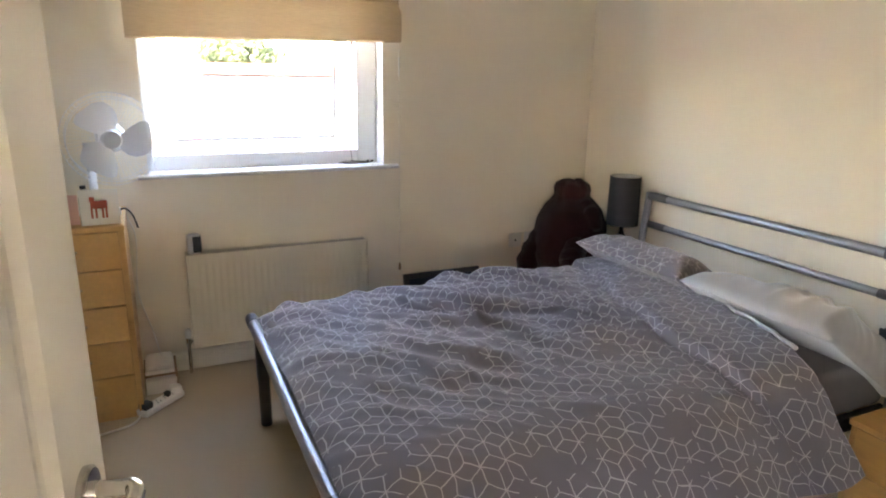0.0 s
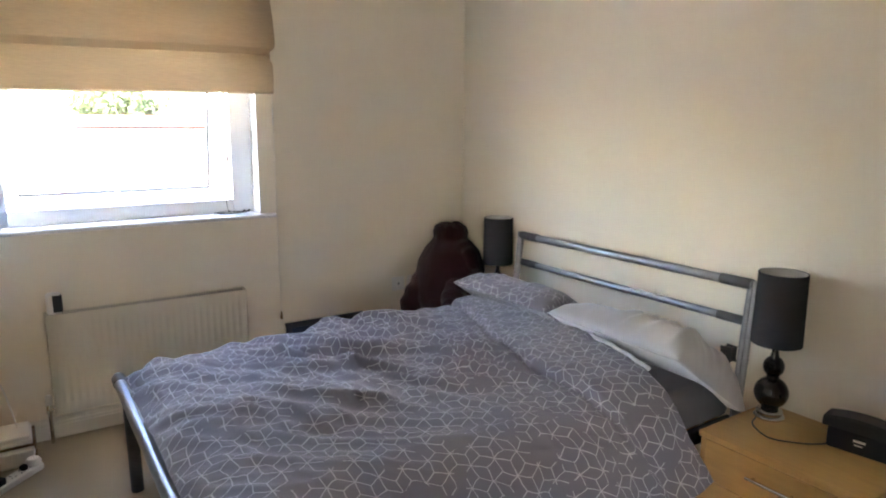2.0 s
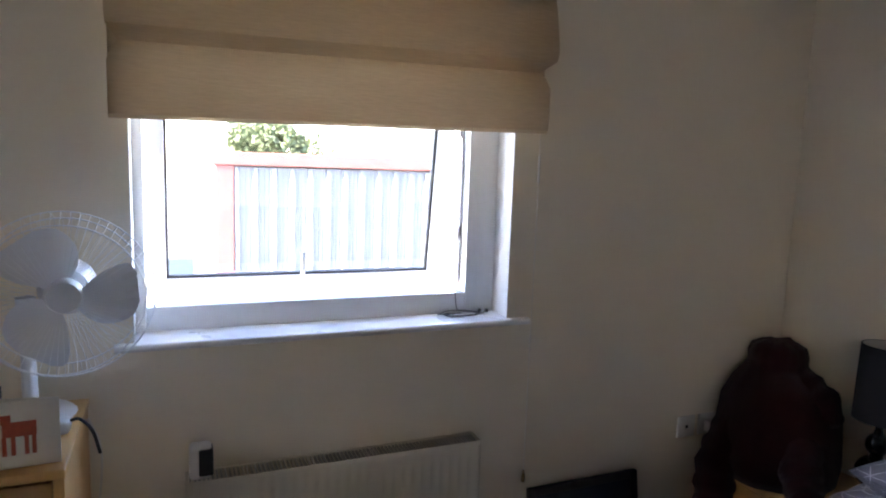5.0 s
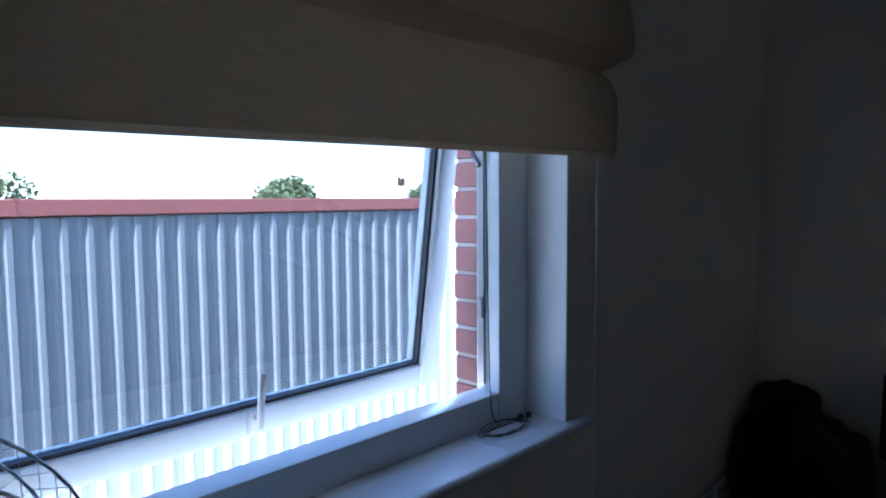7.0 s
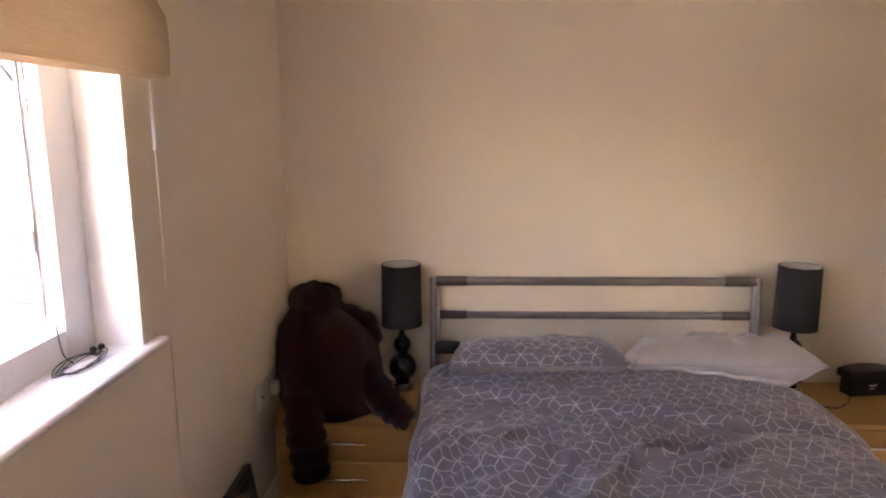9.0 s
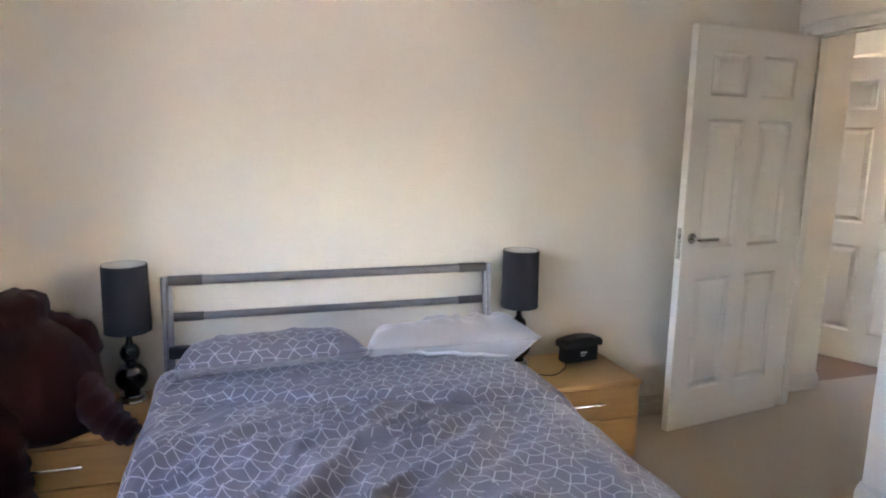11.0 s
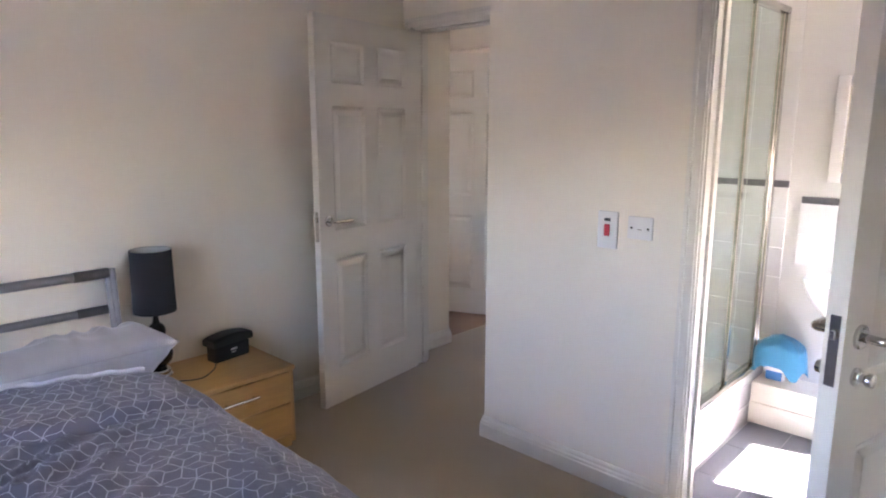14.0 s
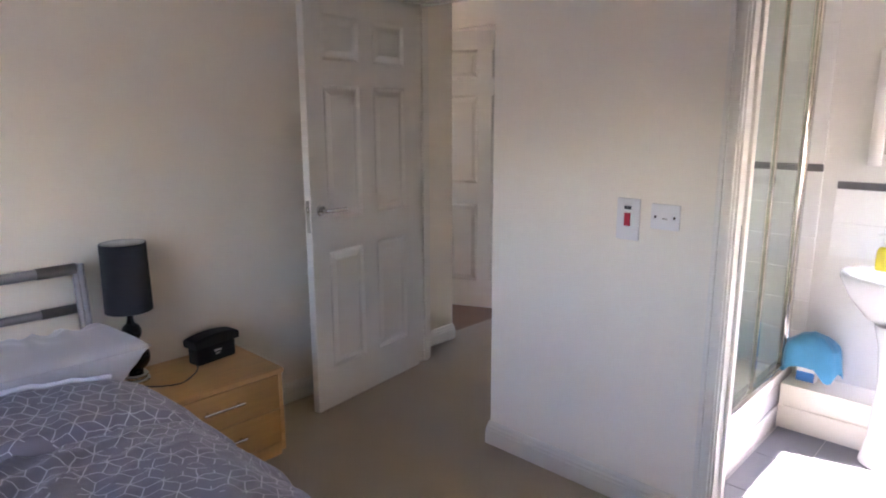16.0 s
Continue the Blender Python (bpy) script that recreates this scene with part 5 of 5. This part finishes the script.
# basin
ba = base_at("wash_basin", (-2.34, -4.40, 0), "white ceramic pedestal wash basin", "basin")
bm = bmesh.new()
rings = []
for s, z, in ((0.35, 0.56), (0.6, 0.60), (0.85, 0.68), (0.98, 0.75), (1.0, 0.775), (0.97, 0.782), (0.90, 0.778), (0.80, 0.74), (0.5, 0.68), (0.1, 0.67)):
    rings.append([bm.verts.new((-2.335 + 0.275 * s * math.cos(t), max(-4.538, -4.37 + 0.215 * s * math.sin(t)), z)) for t in [2 * math.pi * i / 40 for i in range(40)]])
for a, b in zip(rings, rings[1:]):
    for i in range(40):
        bm.faces.new((a[i], a[(i + 1) % 40], b[(i + 1) % 40], b[i]))
bm.faces.new(rings[-1])
bm.faces.new(rings[0][::-1])
obj("bowl", bm, CERAM, ba, smooth=True)
obj("pedestal", lathe([(0, 0.004), (0.105, 0.004), (0.10, 0.03), (0.082, 0.12), (0.072, 0.35), (0.085, 0.50), (0.11, 0.60), (0, 0.60)], (-2.325, -4.30, 0), 32), CERAM, ba, smooth=True)
bm = tube(curve_pts([(-2.335, -4.52, 0.775), (-2.335, -4.52, 0.86), (-2.335, -4.47, 0.88), (-2.335, -4.42, 0.85)], 5), 0.011, 12)
obj("tap", bm, CHROME, ba, smooth=True)
sp2 = base_at("soap_bottle", (-2.20, -4.45, 0.78), "yellow hand soap bottle with a white pump on the basin", "bottle")
obj("body", lathe([(0, 0), (0.032, 0), (0.034, 0.01), (0.034, 0.075), (0.026, 0.095), (0.012, 0.10), (0, 0.10)], (-2.20, -4.45, 0.781), 24), YELLOW, sp2, smooth=True)
bm = lathe([(0, 0.10), (0.014, 0.10), (0.014, 0.12), (0.005, 0.122), (0.005, 0.145), (0, 0.145)], (-2.20, -4.45, 0.781), 14)
add_box(bm, (-2.21, -4.455, 0.922), (-2.165, -4.445, 0.934), 0.003)
obj("pump", bm, WHITEP, sp2, smooth=True)
# mirror
mi = base_at("mirror", (-2.35, -4.54, 1.2), "white framed mirror above the basin", "mirror")
bm = bmesh.new()
MX0, MX1, MZ0, MZ1 = -2.62, -2.078, 1.205, 1.69
for lo, hi in (((MX0, -4.55, MZ0), (MX0 + 0.05, -4.525, MZ1)), ((MX1 - 0.05, -4.55, MZ0), (MX1, -4.525, MZ1)), ((MX0 + 0.05, -4.549, MZ0), (MX1 - 0.05, -4.526, MZ0 + 0.05)), ((MX0 + 0.05, -4.549, MZ1 - 0.05), (MX1 - 0.05, -4.526, MZ1))):
    add_box(bm, lo, hi, 0.005, 2)
obj("frame", bm, WHITEP, mi, smooth=True)
obj("glass", box((MX0 + 0.045, -4.545, MZ0 + 0.045), (MX1 - 0.045, -4.535, MZ1 - 0.045)), MIRROR, mi)

# ---- outside ----
GZ = -2.7
# Unseen ground; its pale surface is made up as a reflector.
tagged(obj("ground", box((-900, -900, GZ - 0.5), (900, 1500, GZ)), GROUND), "unseen ground far below the window, made pale to bounce light up", "ground", kind="structure")
SY = 4.4
SHX0 = -2.0
sh = base_at("metal_shed", (3, SY, GZ), "grey profiled metal shed with faded red flashings", "shed")
PZ0, PZ1 = 1.435, 1.555
bm = bmesh.new()
pitch = 0.172
prof = []
x = SHX0 + 0.15
while x < 13:
    prof += [(x, 0), (x + 0.012, -0.036), (x + 0.050, -0.036), (x + 0.062, 0), (x + 0.10, 0), (x + 0.104, -0.004), (x + 0.112, -0.004), (x + 0.116, 0), (x + 0.14, 0), (x + 0.144, -0.004), (x + 0.152, -0.004), (x + 0.156, 0)]
    x += pitch
lo_ = [bm.verts.new((a, SY + b, GZ)) for a, b in prof]
hi_ = [bm.verts.new((a, SY + b, PZ0 - 0.02)) for a, b in prof]
for i in range(len(prof) - 1):
    bm.faces.new((lo_[i], lo_[i + 1], hi_[i + 1], hi_[i]))
obj("cladding", bm, CLAD, sh)
obj("wall", box((SHX0 + 0.05, SY + 0.01, GZ), (13, SY + 9, PZ0 - 0.01)), CLAD, sh)
bm = bmesh.new()
add_box(bm, (SHX0 - 0.03, SY - 0.06, PZ0), (13, SY + 0.14, PZ1), 0.006)
add_box(bm, (SHX0 - 0.03, SY + 0.14, PZ0), (SHX0 + 0.17, SY + 9, PZ1), 0.006)
add_box(bm, (SHX0, SY - 0.045, GZ), (SHX0 + 0.155, SY + 0.16, PZ0), 0.006)
obj("flashing", bm, CLADTRIM, sh)
obj("roof", box((SHX0 + 0.17, SY + 0.14, PZ0 - 0.01), (13, SY + 9, PZ0 + 0.04)), ROOF, sh)
for k in range(6):
    obj("seam", box((-1.45 + 2.4 * k, SY - 0.0635, PZ0 - 0.002), (-1.43 + 2.4 * k, SY + 0.10, PZ1 + 0.003)), CLADTRIM, sh)


def house(name, x0, y0, x1, y1, eave, ridge, label):
    e = base_at(name, ((x0 + x1) / 2, y0, GZ), label, "house")
    obj("wall", box((x0, y0, GZ), (x1, y1, eave)), PALEW, e)
    bm = bmesh.new()
    ym = (y0 + y1) / 2
    a = [bm.verts.new(p) for p in ((x0 - 0.3, y0 - 0.3, eave), (x0 - 0.3, y1 + 0.3, eave), (x0 - 0.3, ym, ridge), (x1 + 0.3, y0 - 0.3, eave), (x1 + 0.3, y1 + 0.3, eave), (x1 + 0.3, ym, ridge))]
    for q in ((0, 1, 2), (3, 5, 4), (0, 2, 5, 3), (1, 4, 5, 2), (0, 3, 4, 1)):
        bm.faces.new([a[i] for i in q])
    obj("roof", bm, ROOF, e)
    for k in range(3):
        xx = x0 + (x1 - x0) * (k + 0.5) / 3
        w = obj("window", box((xx - 0.5, y0 - 0.04, eave - 1.6), (xx + 0.5, y0 + 0.02, eave - 0.5), 0.02), GASKET, e)
    return e


house("house", -15, 17, -5.4, 25, 1.2, 2.9, "pale rendered house beyond the shed")


def tree(x, y, h, r, seedn, label):
    rnd = random.Random(seedn)
    e = base_at("tree", (x, y, GZ), label, "tree", "trees beyond the shed")
    top = GZ + h
    bm = tube(curve_pts([(x, y, GZ), (x + 0.15, y, GZ + h * 0.3), (x - 0.1, y + 0.1, GZ + h * 0.6), (x, y, GZ + h * 0.8)], 4), [0.32 - 0.017 * i for i in range(13)], 10)
    tips = []
    for k in range(14):
        t = rnd.uniform(0, 2 * math.pi)
        z0 = GZ + h * rnd.uniform(0.35, 0.7)
        d = r * rnd.uniform(0.45, 0.85)
        p = Vector((x + d * math.cos(t), y + d * math.sin(t), z0 + h * rnd.uniform(0.06, 0.22)))
        tips.append(p)
        tube(curve_pts([(x, y, z0), ((x + p.x) / 2, (y + p.y) / 2, z0 + (p.z - z0) * 0.3), p], 4), [0.11 - 0.01 * i for i in range(9)], 7, bm)
    obj("trunk", bm, BARK, e, smooth=True)
    bm = bmesh.new()
    clumps = [(p, r * rnd.uniform(0.28, 0.42)) for p in tips]
    for k in range(16):
        t, u = rnd.uniform(0, 2 * math.pi), rnd.uniform(0, 1)
        clumps.append((Vector((x + r * 0.72 * u * math.cos(t), y + r * 0.72 * u * math.sin(t), GZ + h * (0.93 - 0.30 * u * u) + rnd.uniform(-0.25, 0.1))), r * rnd.uniform(0.2, 0.34)))
    for c, cr in clumps:
        for k in range(330):
            v = Vector((rnd.gauss(0, 1), rnd.gauss(0, 1), rnd.gauss(0, 0.8))).normalized() * cr * rnd.uniform(0.5, 1.05)
            p = c + v
            s = rnd.uniform(0.07, 0.14)
            a = Vector((rnd.uniform(-1, 1), rnd.uniform(-1, 1), rnd.uniform(-1, 1))).normalized() * s
            b = a.cross(Vector((rnd.uniform(-1, 1), rnd.uniform(-1, 1), rnd.uniform(-1, 1)))).normalized() * s * 0.6
            bm.faces.new([bm.verts.new(q) for q in (p - a, p + b, p + a, p - b)])
    lv = obj("crown", bm, LEAF, e)
    tagged(lv, kind="stuff")


tree(1.6, 25, 5.75, 2.3, 3, "broad green tree behind the shed")
tree(14.2, 25, 5.15, 2.2, 5, "green tree top behind the shed")
tree(25.0, 27, 5.1, 2.0, 8, "low green tree beyond the shed roof")
# chimney stack beyond
ck = base_at("chimney_stack", (22, 26, GZ), "pale brick chimney stack beyond the shed", "chimney")
obj("stack", box((21.7, 25.7, GZ), (22.3, 26.3, 2.35), 0.02), PALEW, ck)
bm = lathe([(0, 0), (0.12, 0), (0.1, 0.5), (0, 0.5)], (21.85, 26, 2.35), 12)
lathe([(0, 0), (0.12, 0), (0.1, 0.45), (0, 0.45)], (22.15, 26, 2.35), 12, bm)
obj("pot", bm, BRICKM, ck)

# ---- pieces of the ensuite floor ----
fb = bpy.data.objects["floor_bath"]
fme = mesh_of(box((0.0015, 0.0015, 0), (0.3285, 0.3285, 0.004), 0.001), "tile", TILEF)
for i in range(5):
    for j in range(3):
        x, y = -1.88 - 0.33 * (i + 1) + 0.12, -4.36 + 0.33 * j
        if x + 0.33 > TX - 0.012:
            continue
        t = new("tile", fme)
        t.parent = fb
        t.location = (x, y, 0.0035)
for j in range(3):
    t = new("tile", mesh_of(box((0.0015, 0.0015, 0), (0.199, 0.3285, 0.004), 0.001), "tile", TILEF)) if j == 0 else new("tile", cut)
    cut = t.data
    t.parent = fb
    t.location = (-2.09, -4.36 + 0.33 * j, 0.0035)
